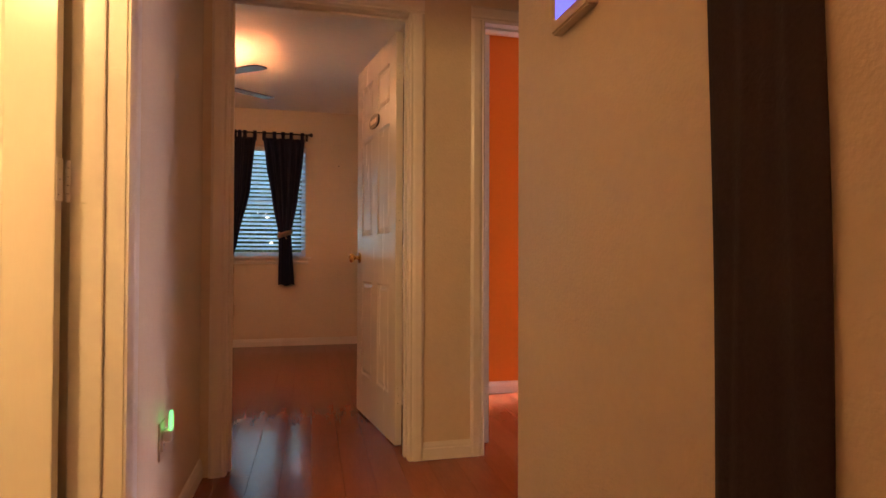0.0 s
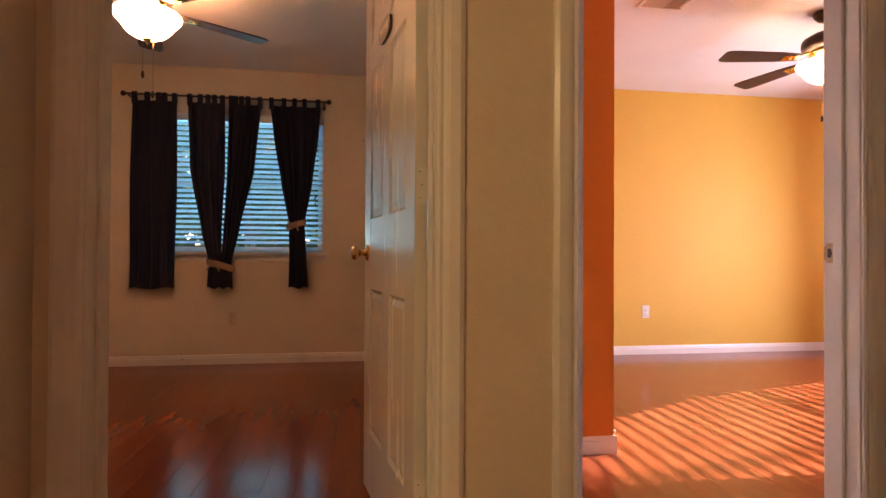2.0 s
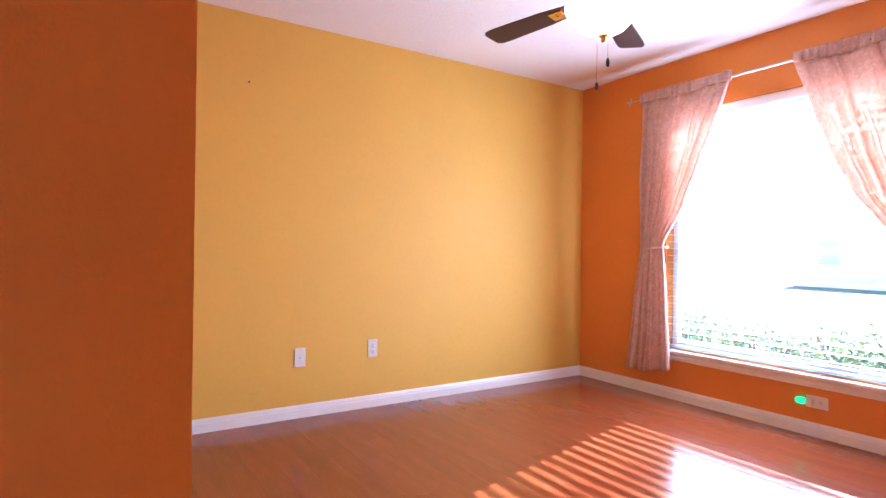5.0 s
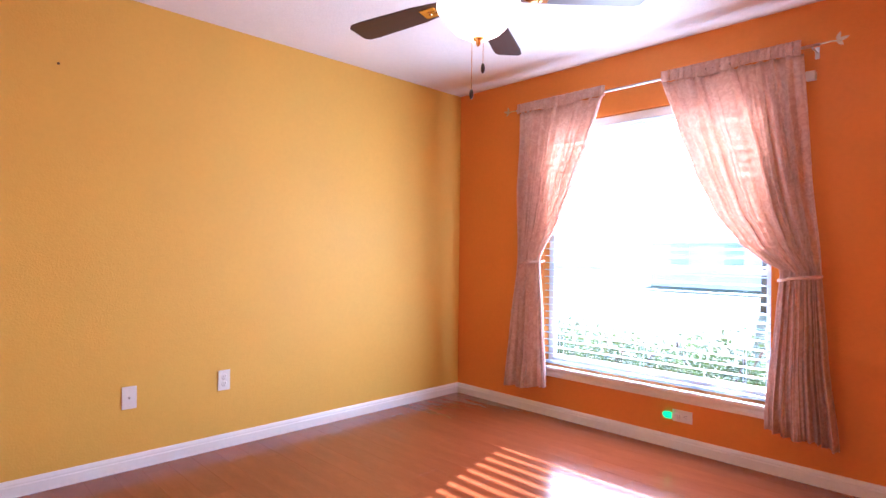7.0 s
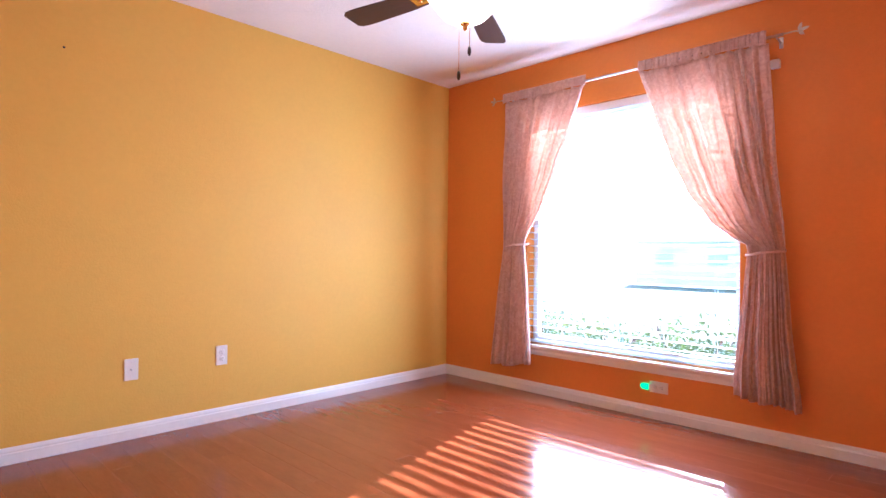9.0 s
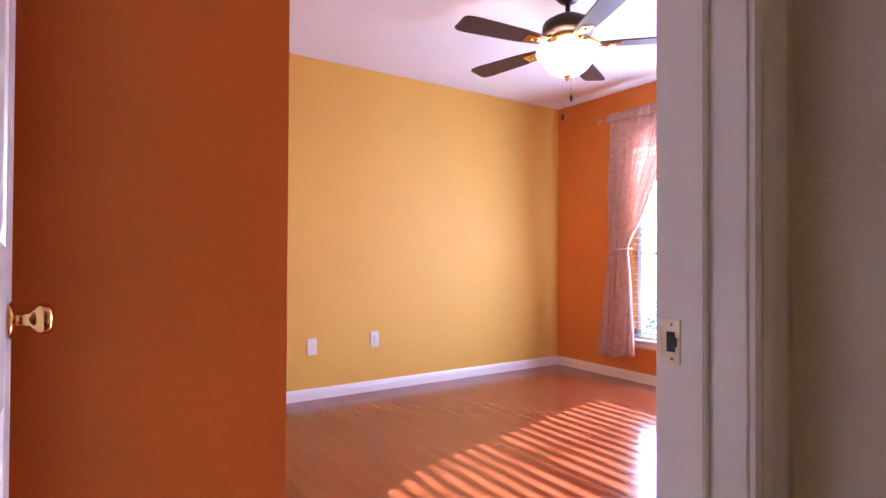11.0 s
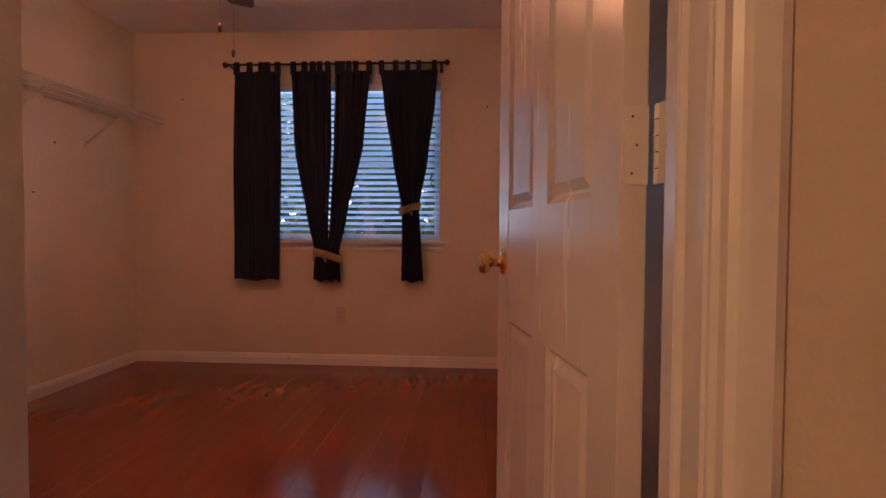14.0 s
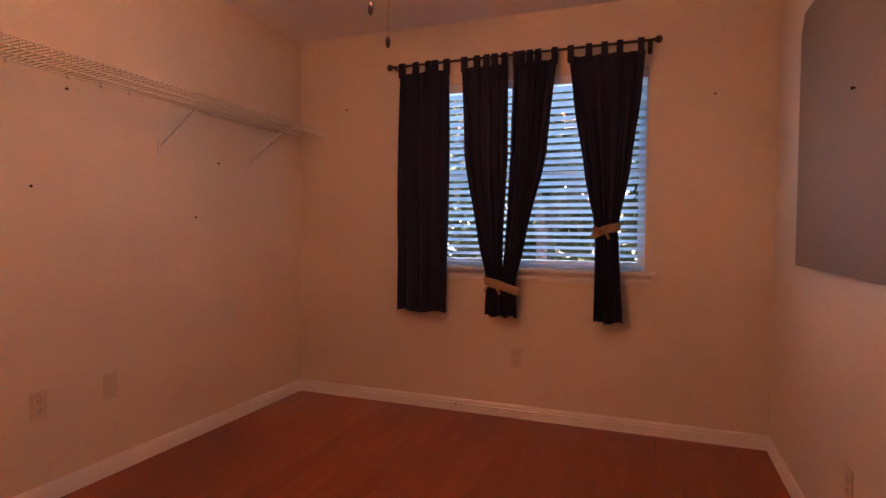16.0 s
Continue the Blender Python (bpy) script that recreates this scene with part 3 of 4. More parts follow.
def tie_band(x0, x1, z, y, depth, mat, label, bow=True, slope=0.0, w_=0.018, name="curtain_tie"):
    """A cloth band round a gathered curtain, with a small knot and hanging ends."""
    bm = bmesh.new()
    pts = []
    cx, rx = (x0 + x1) / 2, (x1 - x0) / 2 + 0.012
    for k in range(25):
        a_ = 2 * math.pi * k / 24
        pts.append((cx + rx * math.cos(a_), y + depth * math.sin(a_), z + slope * math.cos(a_) + 0.003 * math.sin(3 * a_)))
    outer = []
    for k, p in enumerate(pts[:-1]):
        nx, ny = math.cos(2 * math.pi * k / 24), math.sin(2 * math.pi * k / 24)
        outer.append([bm.verts.new((p[0] + nx * o, p[1] + ny * o, p[2] + h_)) for o, h_ in ((0, -w_), (0.004, -0.7 * w_), (0.005, 0.0), (0.004, 0.7 * w_), (0, w_))])
    for k in range(24):
        p, q = outer[k], outer[(k + 1) % 24]
        for i in range(4):
            bm.faces.new((p[i], p[i + 1], q[i + 1], q[i])).smooth = True
        bm.faces.new((p[4], p[0], q[0], q[4])).smooth = True
    tie = thing(name, bm, mat, label, "curtain tie")
    if bow:
        bm = bmesh.new()
        kx, ky = x0 + 0.25 * (x1 - x0), y - depth - 0.012
        lathe(bm, [(0.0, -0.016), (0.011, -0.010), (0.015, 0.0), (0.011, 0.010), (0.0, 0.016)], 10, Matrix.Translation((kx, ky, z)))
        part("knot", bm, mat, tie)
        for dx, dz in ((-0.045, -0.035), (0.05, -0.05), (-0.038, 0.012), (0.04, 0.014)):
            bm = bmesh.new()
            tube(bm, [(kx, ky, z), (kx + dx * 0.5, ky - 0.008, z + dz * 0.2 + 0.008), (kx + dx, ky - 0.003, z + dz)], 0.008, 7)
            part("loop_end", bm, mat, tie)
    return tie


tie_band(-0.955, -0.77, 0.815, ROD_Y, 0.032, TIE, "beige cloth tie knotted low round two black curtains", slope=-0.03, w_=0.028)
tie_band(-0.325, -0.205, 1.15, ROD_Y, 0.032, TIE, "beige cloth tie knotted round a black curtain", slope=0.025, w_=0.026)


def curtain_rod_dark():
    rod = tagged(new("curtain_rod"), "dark metal curtain rod with round finials above the window", "curtain rod")
    bm = bmesh.new()
    tube(bm, [(-1.58, ROD_Y, ROD_Z), (-0.04, ROD_Y, ROD_Z)], 0.008, 10)
    part("pole", bm, BRONZE, rod)
    for x, s in ((-1.58, -1), (-0.04, 1)):
        bm = bmesh.new()
        lathe(bm, [(0.009, 0), (0.012, 0.004), (0.008, 0.010), (0.018, 0.018), (0.022, 0.030), (0.018, 0.042), (0.0, 0.050)], 16, pose(x, ROD_Y, ROD_Z, 0, 90 * s))
        part("finial", bm, BRONZE, rod)
    for x in (-1.565, -0.055):
        bm = boxes((x - 0.012, x + 0.012, NORTH - 0.004, NORTH, ROD_Z - 0.05, ROD_Z + 0.02), (x - 0.006, x + 0.006, ROD_Y - 0.004, NORTH - 0.004, ROD_Z - 0.022, ROD_Z - 0.010),
                   (x - 0.006, x + 0.006, ROD_Y - 0.012, ROD_Y - 0.008, ROD_Z - 0.02, ROD_Z + 0.004), bevel=0.001)
        part("bracket", bm, BRONZE, rod)


curtain_rod_dark()
# small dark hook that hangs by the tied curtain
bm = bmesh.new()
tube(bm, [(-0.115, ROD_Y - 0.01, 1.40), (-0.112, ROD_Y - 0.02, 1.375), (-0.125, ROD_Y - 0.02, 1.36), (-0.105, ROD_Y - 0.02, 1.345), (-0.12, ROD_Y - 0.015, 1.32)], 0.007, 7)
thing("blind_cord_knot", bm, BRONZE, "small dark knotted blind cord beside the black curtain", "cord")

# sunny window: frame of the wall, local x runs from north to south
EM = pose(EAST, 0, 0, 0, 0, -90)


def pink_curtain(left, right, amp, folds, bottom, label, phase, skew, tie):
    """left, right: along the wall as minus y; the sheet hangs in front of the east wall."""
    c = tagged(new("curtain"), label, "curtain", "pink curtains at the sunny window")
    c.matrix_basis = EM
    thicken(part("panel", cloth(left, right, amp, folds, 2.165, bottom, -0.10, phase, 150, 60, skew), DAMASK, c), 0.002)
    x0, x1 = left[0][1], right[0][1]
    bm = cloth([(3, x0), (0, x0)], [(3, x1), (0, x1)], [(3, 0.006), (0, 0.004)], folds * 4, 2.230, 2.160, -0.112, phase, 240, 5)
    thicken(part("ruffle", bm, DAMASK, c, "gathered rod pocket ruffle"), 0.002)
    return c


pink_curtain([(2.18, -5.187), (1.77, -5.179), (1.09, -5.176), (0.61, -5.241), (0.16, -5.297)],
             [(2.19, -4.484), (2.12, -4.516), (1.89, -4.609), (1.63, -4.718), (1.40, -4.818), (1.11, -4.979), (0.72, -4.938), (0.33, -4.916)],
             [(2.2, 0.016), (1.6, 0.032), (1.09, 0.014), (0.6, 0.022), (0.1, 0.028)], 7, 0.17, "dusty pink damask curtain tied back beside a bright window", 0.3, 0.05, None)
pink_curtain([(2.18, -4.124), (1.89, -4.022), (1.63, -3.922), (1.40, -3.821), (1.22, -3.694), (1.12, -3.575), (1.08, -3.496), (0.87, -3.515), (0.35, -3.563)],
             [(2.19, -3.410), (1.58, -3.362), (1.11, -3.321), (0.65, -3.291), (0.25, -3.246)],
             [(2.2, 0.016), (1.6, 0.032), (1.04, 0.014), (0.6, 0.024), (0.1, 0.030)], 8, 0.25, "dusty pink damask curtain tied back beside a bright window", 1.4, -0.03, None)
for x0, x1, z in ((-5.14, -4.96, 1.085), (-3.49, -3.325, 1.04)):
    tie = tie_band(x0, x1, z, -0.10, 0.045, DAMASK, "narrow pink tieback round a damask curtain", bow=False, slope=0.012, w_=0.008)
    tie.matrix_basis = EM


def curtain_rod_sun():
    rod = tagged(new("curtain_rod"), "thin silver curtain rod with small gold leaf finials", "curtain rod")
    rod.matrix_basis = EM
    bm = bmesh.new()
    tube(bm, [(-5.20, -0.10, 2.19), (-3.33, -0.10, 2.19)], 0.0075, 10)
    part("pole", bm, STEEL, rod)
    for x, s in ((-5.20, -1), (-3.33, 1)):
        bm = bmesh.new()
        tube(bm, [(x, -0.10, 2.19), (x + s * 0.05, -0.10, 2.193), (x + s * 0.09, -0.10, 2.185)], 0.004, 7)
        for ang, ln in ((72, 0.046), (15, 0.052), (-40, 0.036)):
            d = Vector((s * math.cos(radians(ang)), 0, math.sin(radians(ang))))
            p = Vector((x + s * 0.07, -0.10, 2.188))
            side = Vector((-d.z, 0, d.x))
            vs = [bm.verts.new(q) for q in (p, p + d * ln * 0.35 + side * 0.009, p + d * ln * 0.7 + side * 0.007, p + d * ln,
                                            p + d * ln * 0.7 - side * 0.007, p + d * ln * 0.35 - side * 0.009)]
            top_ = [bm.verts.new(v.co + Vector((0, -0.002, 0))) for v in vs]
            bm.faces.new(vs)
            bm.faces.new(top_[::-1])
            for k in range(6):
                bm.faces.new((vs[k], vs[(k + 1) % 6], top_[(k + 1) % 6], top_[k]))
        part("finial", bm, DULL_BRASS, rod, "small dull gold leaf finial")
    for x in (-5.17, -3.36):
        part("bracket", boxes((x - 0.01, x + 0.01, -0.003, 0, 2.15, 2.21), (x - 0.004, x + 0.004, -0.098, -0.003, 2.176, 2.183), bevel=0.001), STEEL, rod)


curtain_rod_sun()
bm = boxes((-0.022, 0.022, -0.04, 0.0, -0.022, 0.022), bevel=0.003)
thing("rod_bracket", bm, PLASTIC, "small white bracket on the orange wall beside a curtain", "bracket", m=pose(EAST, 3.383, 2.065, 0, 0, -90))


# ---- ceiling fans ----
def ceiling_fan(place, turn, glass, label, up=0.0, chain_more=0.0):
    """up: how much shorter the rod is; chain_more: longer pull chains."""
    lift = pose(0, 0, up)
    fan = tagged(new("ceiling_fan"), label, "ceiling fan", "ceiling fans")
    fan.matrix_basis = pose(*place, 0, 0, 0)
    bm = bmesh.new()
    lathe(bm, [(0.0, 0), (0.068, 0), (0.072, -0.008), (0.066, -0.030), (0.045, -0.052), (0.022, -0.060), (0.0, -0.060)], 28)
    part("canopy", bm, BRONZE, fan)
    bm = bmesh.new()
    tube(bm, [(0, 0, -0.055), (0, 0, -0.13)], 0.013, 12)
    part("downrod", bm, BRONZE, fan)
    bm = bmesh.new()
    lathe(bm, [(0.0, -0.115), (0.030, -0.118), (0.075, -0.135), (0.125, -0.165), (0.135, -0.185), (0.135, -0.215), (0.128, -0.228), (0.090, -0.240), (0.0, -0.240)], 32)
    part("motor_housing", bm, BRONZE, fan, "dark bronze motor housing", lift)
    bm = bmesh.new()
    lathe(bm, [(0.0, -0.240), (0.085, -0.241), (0.088, -0.256), (0.060, -0.268), (0.058, -0.300), (0.0, -0.300)], 28)
    part("switch_housing", bm, BRASS, fan, "brass switch housing", lift)
    outline = [(0.165, -0.040), (0.30, -0.058), (0.58, -0.070), (0.635, -0.066), (0.655, -0.050), (0.655, 0.050), (0.635, 0.066), (0.58, 0.070), (0.30, 0.058), (0.165, 0.040)]
    bm = bmesh.new()
    prism(bm, outline, 0.007, Matrix.Translation((0, 0, -0.0035)))
    blade_mesh = mesh_of("blade", bm, WALNUT)
    bm = bmesh.new()
    tube(bm, [(0.105, 0, 0.035), (0.15, 0, 0.010), (0.20, 0, -0.006), (0.235, 0, -0.006)], 0.009, 8)
    box(bm, 0.20, 0.275, -0.032, 0.032, -0.009, -0.0045, 0.0015)
    lathe(bm, [(0.0, -0.016), (0.010, -0.014), (0.014, -0.009)], 12, Matrix.Translation((0.238, 0, 0)))
    arm_mesh = mesh_of("blade_arm", bm, BRASS)
    for k in range(5):
        m = pose(0, 0, -0.285 + up, 0, 0, turn + 72 * k) @ pose(0, 0, 0, 7, 0, 0)
        blade = part("blade", blade_mesh, None, fan, "dark walnut blade", m)
        part("blade_arm", arm_mesh, None, blade, "brass blade arm")
    bm = bmesh.new()
    lathe(bm, [(0.158, -0.312), (0.166, -0.322), (0.163, -0.338), (0.148, -0.356), (0.132, -0.374), (0.116, -0.398), (0.092, -0.422), (0.058, -0.440), (0.020, -0.447), (0.0, -0.448)], 36)
    bm.faces.ensure_lookup_table()
    big = [f for f in bm.faces if len(f.verts) > 4]
    bmesh.ops.delete(bm, geom=big, context="FACES_ONLY")
    part("bowl", bm, glass, fan, "lit frosted glass bowl", lift)
    bm = bmesh.new()
    lathe(bm, [(0.0, -0.440), (0.022, -0.446), (0.020, -0.454), (0.008, -0.460), (0.010, -0.470), (0.005, -0.478), (0.0, -0.482)], 16)
    part("finial", bm, BRASS, fan, m=lift)
    for x, y, z in ((0.012, 0.045, -0.635), (-0.010, -0.035, -0.555)):
        bm = bmesh.new()
        z -= chain_more
        tube(bm, [(x, y, -0.30), (x, y, z)], 0.0014, 5)
        chain = part("pull_chain", bm, BRASS, fan, m=lift)
        bm = bmesh.new()
        lathe(bm, [(0.0, 0), (0.005, -0.004), (0.008, -0.016), (0.008, -0.030), (0.004, -0.040), (0.0, -0.042)], 12, Matrix.Translation((x, y, z)))
        part("pull_knob", bm, BRONZE, chain, "dark wooden pull knob")
    return fan


ceiling_fan((3.13, 4.14, H), 28.5, GLOW_WARM, "bronze five-blade ceiling fan with a lit glass bowl")
ceiling_fan((-0.86, 4.18, H), 36, GLOW_AMBER, "bronze five-blade ceiling fan with a lit amber bowl", 0.042, 0.07)


# ---- switch plates, outlets, night lights ----
def plate(name, m, mat, label, outlet=True, group="wall plates"):
    """Local x across, z up, the wall behind at y = 0, front towards -y."""
    p = tagged(new(name), label, "wall plate", group)
    p.matrix_basis = m
    part("cover", boxes((-0.035, 0.035, -0.006, 0, -0.058, 0.058), bevel=0.002), mat, p)
    if outlet:
        for z in (-0.020, 0.020):
            bm = bmesh.new()
            lathe(bm, [(0.0, 0), (0.0165, 0), (0.0165, 0.0025), (0.015, 0.003), (0.0, 0.003)], 20, pose(0, -0.0055, z, 90))
            sock = part("socket", bm, mat, p)
            # dark slivers on the socket face, painted as the shade inside its slots
            for x in (-0.006, 0.006):
                part("slot", boxes((x - 0.001, x + 0.001, -0.0092, -0.0086, z - 0.001, z + 0.008)), SLOT, sock)
            part("slot", boxes((-0.002, 0.002, -0.0092, -0.0086, z - 0.010, z - 0.006)), SLOT, sock)
    else:
        bm = bmesh.new()
        lathe(bm, [(0.0, 0), (0.006, 0), (0.006, 0.006), (0.0035, 0.007), (0.0035, 0.012), (0.0, 0.012)], 12, pose(0, -0.0055, 0, 90))
        part("jack", bm, STEEL, p, "metal cable jack")
    for z in ((0.0,) if outlet else (-0.042, 0.042)):
        bm = bmesh.new()
        lathe(bm, [(0.0, 0), (0.003, 0), (0.0025, 0.0012), (0.0, 0.0014)], 10, pose(0, -0.006, z, 90))
        part("screw", bm, mat, p)
    return p


plate("cable_plate", pose(2.37, NORTH, 0.375), PLASTIC, "white cable jack plate on the yellow wall", False)
plate("outlet", pose(2.865, NORTH, 0.392), PLASTIC, "white duplex outlet on the yellow wall")
plate("outlet", pose(EAST, 4.020, 0.200, 0, 0, -90) @ pose(0, 0, 0, 0, 90, 0), PLASTIC, "white duplex outlet set sideways low on the orange wall")
plate("outlet", pose(-0.785, NORTH, 0.37), ALMOND, "painted-over outlet under the dark window")
plate("outlet", pose(WEST, 4.07, 0.41, 0, 0, 90), ALMOND, "painted-over outlet on the cream wall")
plate("cable_plate", pose(WEST, 4.39, 0.41, 0, 0, 90), ALMOND, "painted-over cable plate on the cream wall", False)
plate("outlet", pose(0.57, 4.62, 0.35, 0, 0, -90), ALMOND, "painted-over outlet on the cream wall")
plate("outlet", pose(HL, 1.78, 0.355, 0, 0, 90), ALMOND, "almond duplex outlet holding a night light on the hall wall")


def night_light(m, label):
    nl = tagged(new("night_light"), label, "night light", "green night lights")
    nl.matrix_basis = m
    part("plug_body", boxes((-0.018, 0.018, -0.036, -0.010, -0.022, 0.014), bevel=0.004), PLASTIC, nl)
    bm = bmesh.new()
    prism(bm, [(-0.018, 0), (0.018, 0), (0.021, 0.024), (0.017, 0.048), (0.007, 0.057), (-0.007, 0.057), (-0.017, 0.048), (-0.021, 0.024)], 0.006,
          Matrix(((1, 0, 0, 0), (0, 0, -1, -0.026), (0, 1, 0, 0.012), (0, 0, 0, 1))))
    part("shade", bm, GREEN_GLOW, nl, "glowing green plastic shade")
    return nl


night_light(pose(HL, 1.78, 0.375, 0, 0, 90), "green glowing night light plugged into the hall outlet")
night_light(pose(EAST, 4.058, 0.200, 0, 0, -90) @ pose(0, 0, 0, 0, -90, 0), "green glowing night light plugged in sideways")


# ---- hall things ----
kp = tagged(new("wall_control"), "small wall control with a blue display in the hall", "wall control")
kp.matrix_basis = pose(HR, 0.930, 1.458, 0, 0, -90)
part("housing", boxes((-0.08, 0.08, -0.026, 0, -0.06, 0.06), bevel=0.004), ALMOND, kp)
part("display", boxes((-0.055, 0.055, -0.0275, -0.0255, -0.035, 0.03), bevel=0.0005), BLUE_GLOW, kp, "blue lit display")
strip = tagged(new("cloth_strip"), "dark brown cloth strip hanging flat on the hall wall", "hanging cloth")
strip.matrix_basis = pose(HR, 0.464, 0, 0, 0, -90)
thicken(part("panel", cloth([(3, -0.085), (0, -0.083)], [(3, 0.085), (0, 0.088)], [(3, 0.002), (0, 0.003)], 2, 2.30, 0.12, -0.009, 0.6, 30, 40), BROWN_CLOTH, strip))
part("hem_rod", boxes((-0.10, 0.10, -0.012, 0, 2.29, 2.305), bevel=0.002), BRONZE, strip)
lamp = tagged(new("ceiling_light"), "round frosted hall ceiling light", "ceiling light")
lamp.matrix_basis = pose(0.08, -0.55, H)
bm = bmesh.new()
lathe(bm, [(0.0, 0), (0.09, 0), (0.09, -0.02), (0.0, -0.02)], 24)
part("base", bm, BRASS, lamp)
bm = boxes((-0.16, -0.14, 0.1, 0.5, 2.0, 2.1), bevel=0.002)
vanity = tagged(new("vanity_light"), "brass bathroom light bar", "wall light")
vanity.matrix_basis = pose(-1.30, 0.4, 0)
part("bar", bm, BRASS, vanity)

# dark sign on the open bedroom door
sign = tagged(new("door_sign"), "small dark oval sign on the white door", "door sign")
sign.parent = None
sign.matrix_basis = dark_door.matrix_basis @ pose(0.36, 0.035, 1.66, -90)
bm = bmesh.new()
prism(bm, [(0.082 * math.copysign(abs(math.cos(q)) ** 0.7, math.cos(q)), 0.036 * math.copysign(abs(math.sin(q)) ** 0.7, math.sin(q)))
           for q in [2 * math.pi * k / 28 for k in range(28)]], 0.009)
part("board", bm, BRONZE, sign)
for k in range(4):
    part("lettering", boxes((-0.055 + 0.03 * k, -0.033 + 0.03 * k, -0.012, 0.012, 0.0092, 0.0102)), ALMOND, sign, "pale illegible lettering")


# spring door stop on the closet's baseboard
stop = tagged(new("door_stop"), "small white-tipped spring door stop on the closet baseboard", "door stop")
stop.matrix_basis = pose(CL_X + 0.013, CL_Y + 0.16, 0.045, 0, 90, 0)
bm = bmesh.new()
tube(bm, [(0.006 * math.cos(0.9 * k), 0.006 * math.sin(0.9 * k), 0.0009 * k) for k in range(70)], 0.0012, 5)
part("spring", bm, STEEL, stop)
bm = bmesh.new()
lathe(bm, [(0.0, 0.060), (0.008, 0.060), (0.009, 0.064), (0.008, 0.072), (0.0, 0.073)], 14)
part("tip", bm, PLASTIC, stop, "white rubber tip")


# ---- dark room things ----
def wire_shelf():
    sh = tagged(new("wire_shelf"), "white wire closet shelf on the cream bedroom wall", "shelf")
    sh.matrix_basis = pose(WEST, 0, 1.775)
    ya, yb, d = 2.60, 5.72, 0.305
    for x, z in ((0.008, 0), (0.11, -0.004), (d, 0), (d + 0.004, -0.036)):
        bm = bmesh.new()
        tube(bm, [(x, ya, z), (x, yb, z)], 0.0040, 7)
        part("rail", bm, WIRE, sh)
    bm = bmesh.new()
    tube(bm, [(0.006, 0, 0.004), (d, 0, 0.004), (d + 0.006, 0, -0.001), (d + 0.007, 0, -0.036)], 0.0024, 5)
    wire = mesh_of("wire", bm, WIRE)
    n = int((yb - ya) / 0.0255)
    for k in range(n + 1):
        part("wire", wire, None, sh, m=pose(0, ya + (yb - ya) * k / n, 0))
    for y in (4.67, 5.34):
        bm = bmesh.new()
        tube(bm, [(d, y, -0.01), (0.012, y, -0.225)], 0.006, 7)
        box(bm, 0.0, 0.006, y - 0.010, y + 0.010, -0.265, -0.20, 0.001)
        part("brace", bm, WIRE, sh, "diagonal support brace")
    for y in (3.1, 3.6, 3.97, 4.21, 4.36, 4.5, 5.0, 5.4):
        part("wall_clip", boxes((0, 0.016, y - 0.008, y + 0.008, -0.012, 0.010), bevel=0.002), WIRE, sh)


wire_shelf()

bm = bmesh.new()
prism(bm, [(3.10, 1.00), (5.35, 1.00), (5.35, 1.98), (5.30, 2.06), (3.15, 2.06), (3.10, 1.98)], 0.012, Matrix(((0, 0, -1, 0.57), (1, 0, 0, 0), (0, 1, 0, 0), (0, 0, 0, 1))))
board = thing("wall_board", bm, BOARD, "large plain tan board fixed to the cream wall", "board")


def nail(x, y, z, rz, label):
    bm = bmesh.new()
    lathe(bm, [(0.0, 0.012), (0.006, 0.011), (0.006, 0.009), (0.003, 0.007), (0.003, 0.0), (0.0, 0.0)], 10, pose(0, 0, 0, 90))
    thing("nail", bm, NAIL, label, "nail", "nails left in the walls", m=pose(x, y, z, 0, 0, rz))


nail(0.275, NORTH, 1.88, 0, "dark nail in the cream wall beside the window")
nail(-1.97, NORTH, 1.95, 0, "dark nail in the cream wall beside the window")
nail(2.04, NORTH, 2.03, 0, "small dark nail high in the yellow wall")
nail(-1.165, NORTH - 0.013, 0.05, 0, "small dark nail in the baseboard")
for y, z in ((4.20, 1.72), (5.07, 1.51), (4.05, 1.30), (4.90, 1.20)):
    nail(WEST, y, z, 90, "dark nail in the cream side wall")
nail(0.558, 4.64, 1.59, -90, "dark nail in the tan board")

# ---- ceiling vent in the sunny room ----
vent = tagged(new("ceiling_vent"), "white metal air vent in the ceiling", "air vent")
vent.matrix_basis = pose(2.06, 4.10, H)
for r in ((-0.15, 0.15, -0.15, -0.125), (-0.15, 0.15, 0.125, 0.15), (-0.15, -0.125, -0.125, 0.125), (0.125, 0.15, -0.125, 0.125)):
    part("frame", boxes((*r, -0.012, 0), bevel=0.003), TRIM, vent)
bm = boxes((-0.012, 0.012, -0.124, 0.124, -0.001, 0.001))
slat_mesh = mesh_of("slat", bm, TRIM)
for k in range(9):
    part("slat", slat_mesh, None, vent, m=pose(-0.108 + 0.027 * k, 0, -0.010, 0, 38 if k < 5 else -38, 0))
# flat plate whose colour stands in for the duct's shade
part("backing", boxes((-0.125, 0.125, -0.125, 0.125, -0.003, -0.001)), ALMOND, vent, "almond plate coloured as the shaded duct behind the slats")


# ---- outside ----
# added overhang, out of view, that blocks the sun from the north blind
structure("sun_block_eave", boxes((-3.2, 5.0, 6.1, 6.78, H, H + 0.12), bevel=0.01), SIDING, "unseen pale overhang added to keep sun off the north window")
structure("ground", boxes((-60, 60, -60, 60, -0.9, -0.45)), GRASS, "lawn around the house")


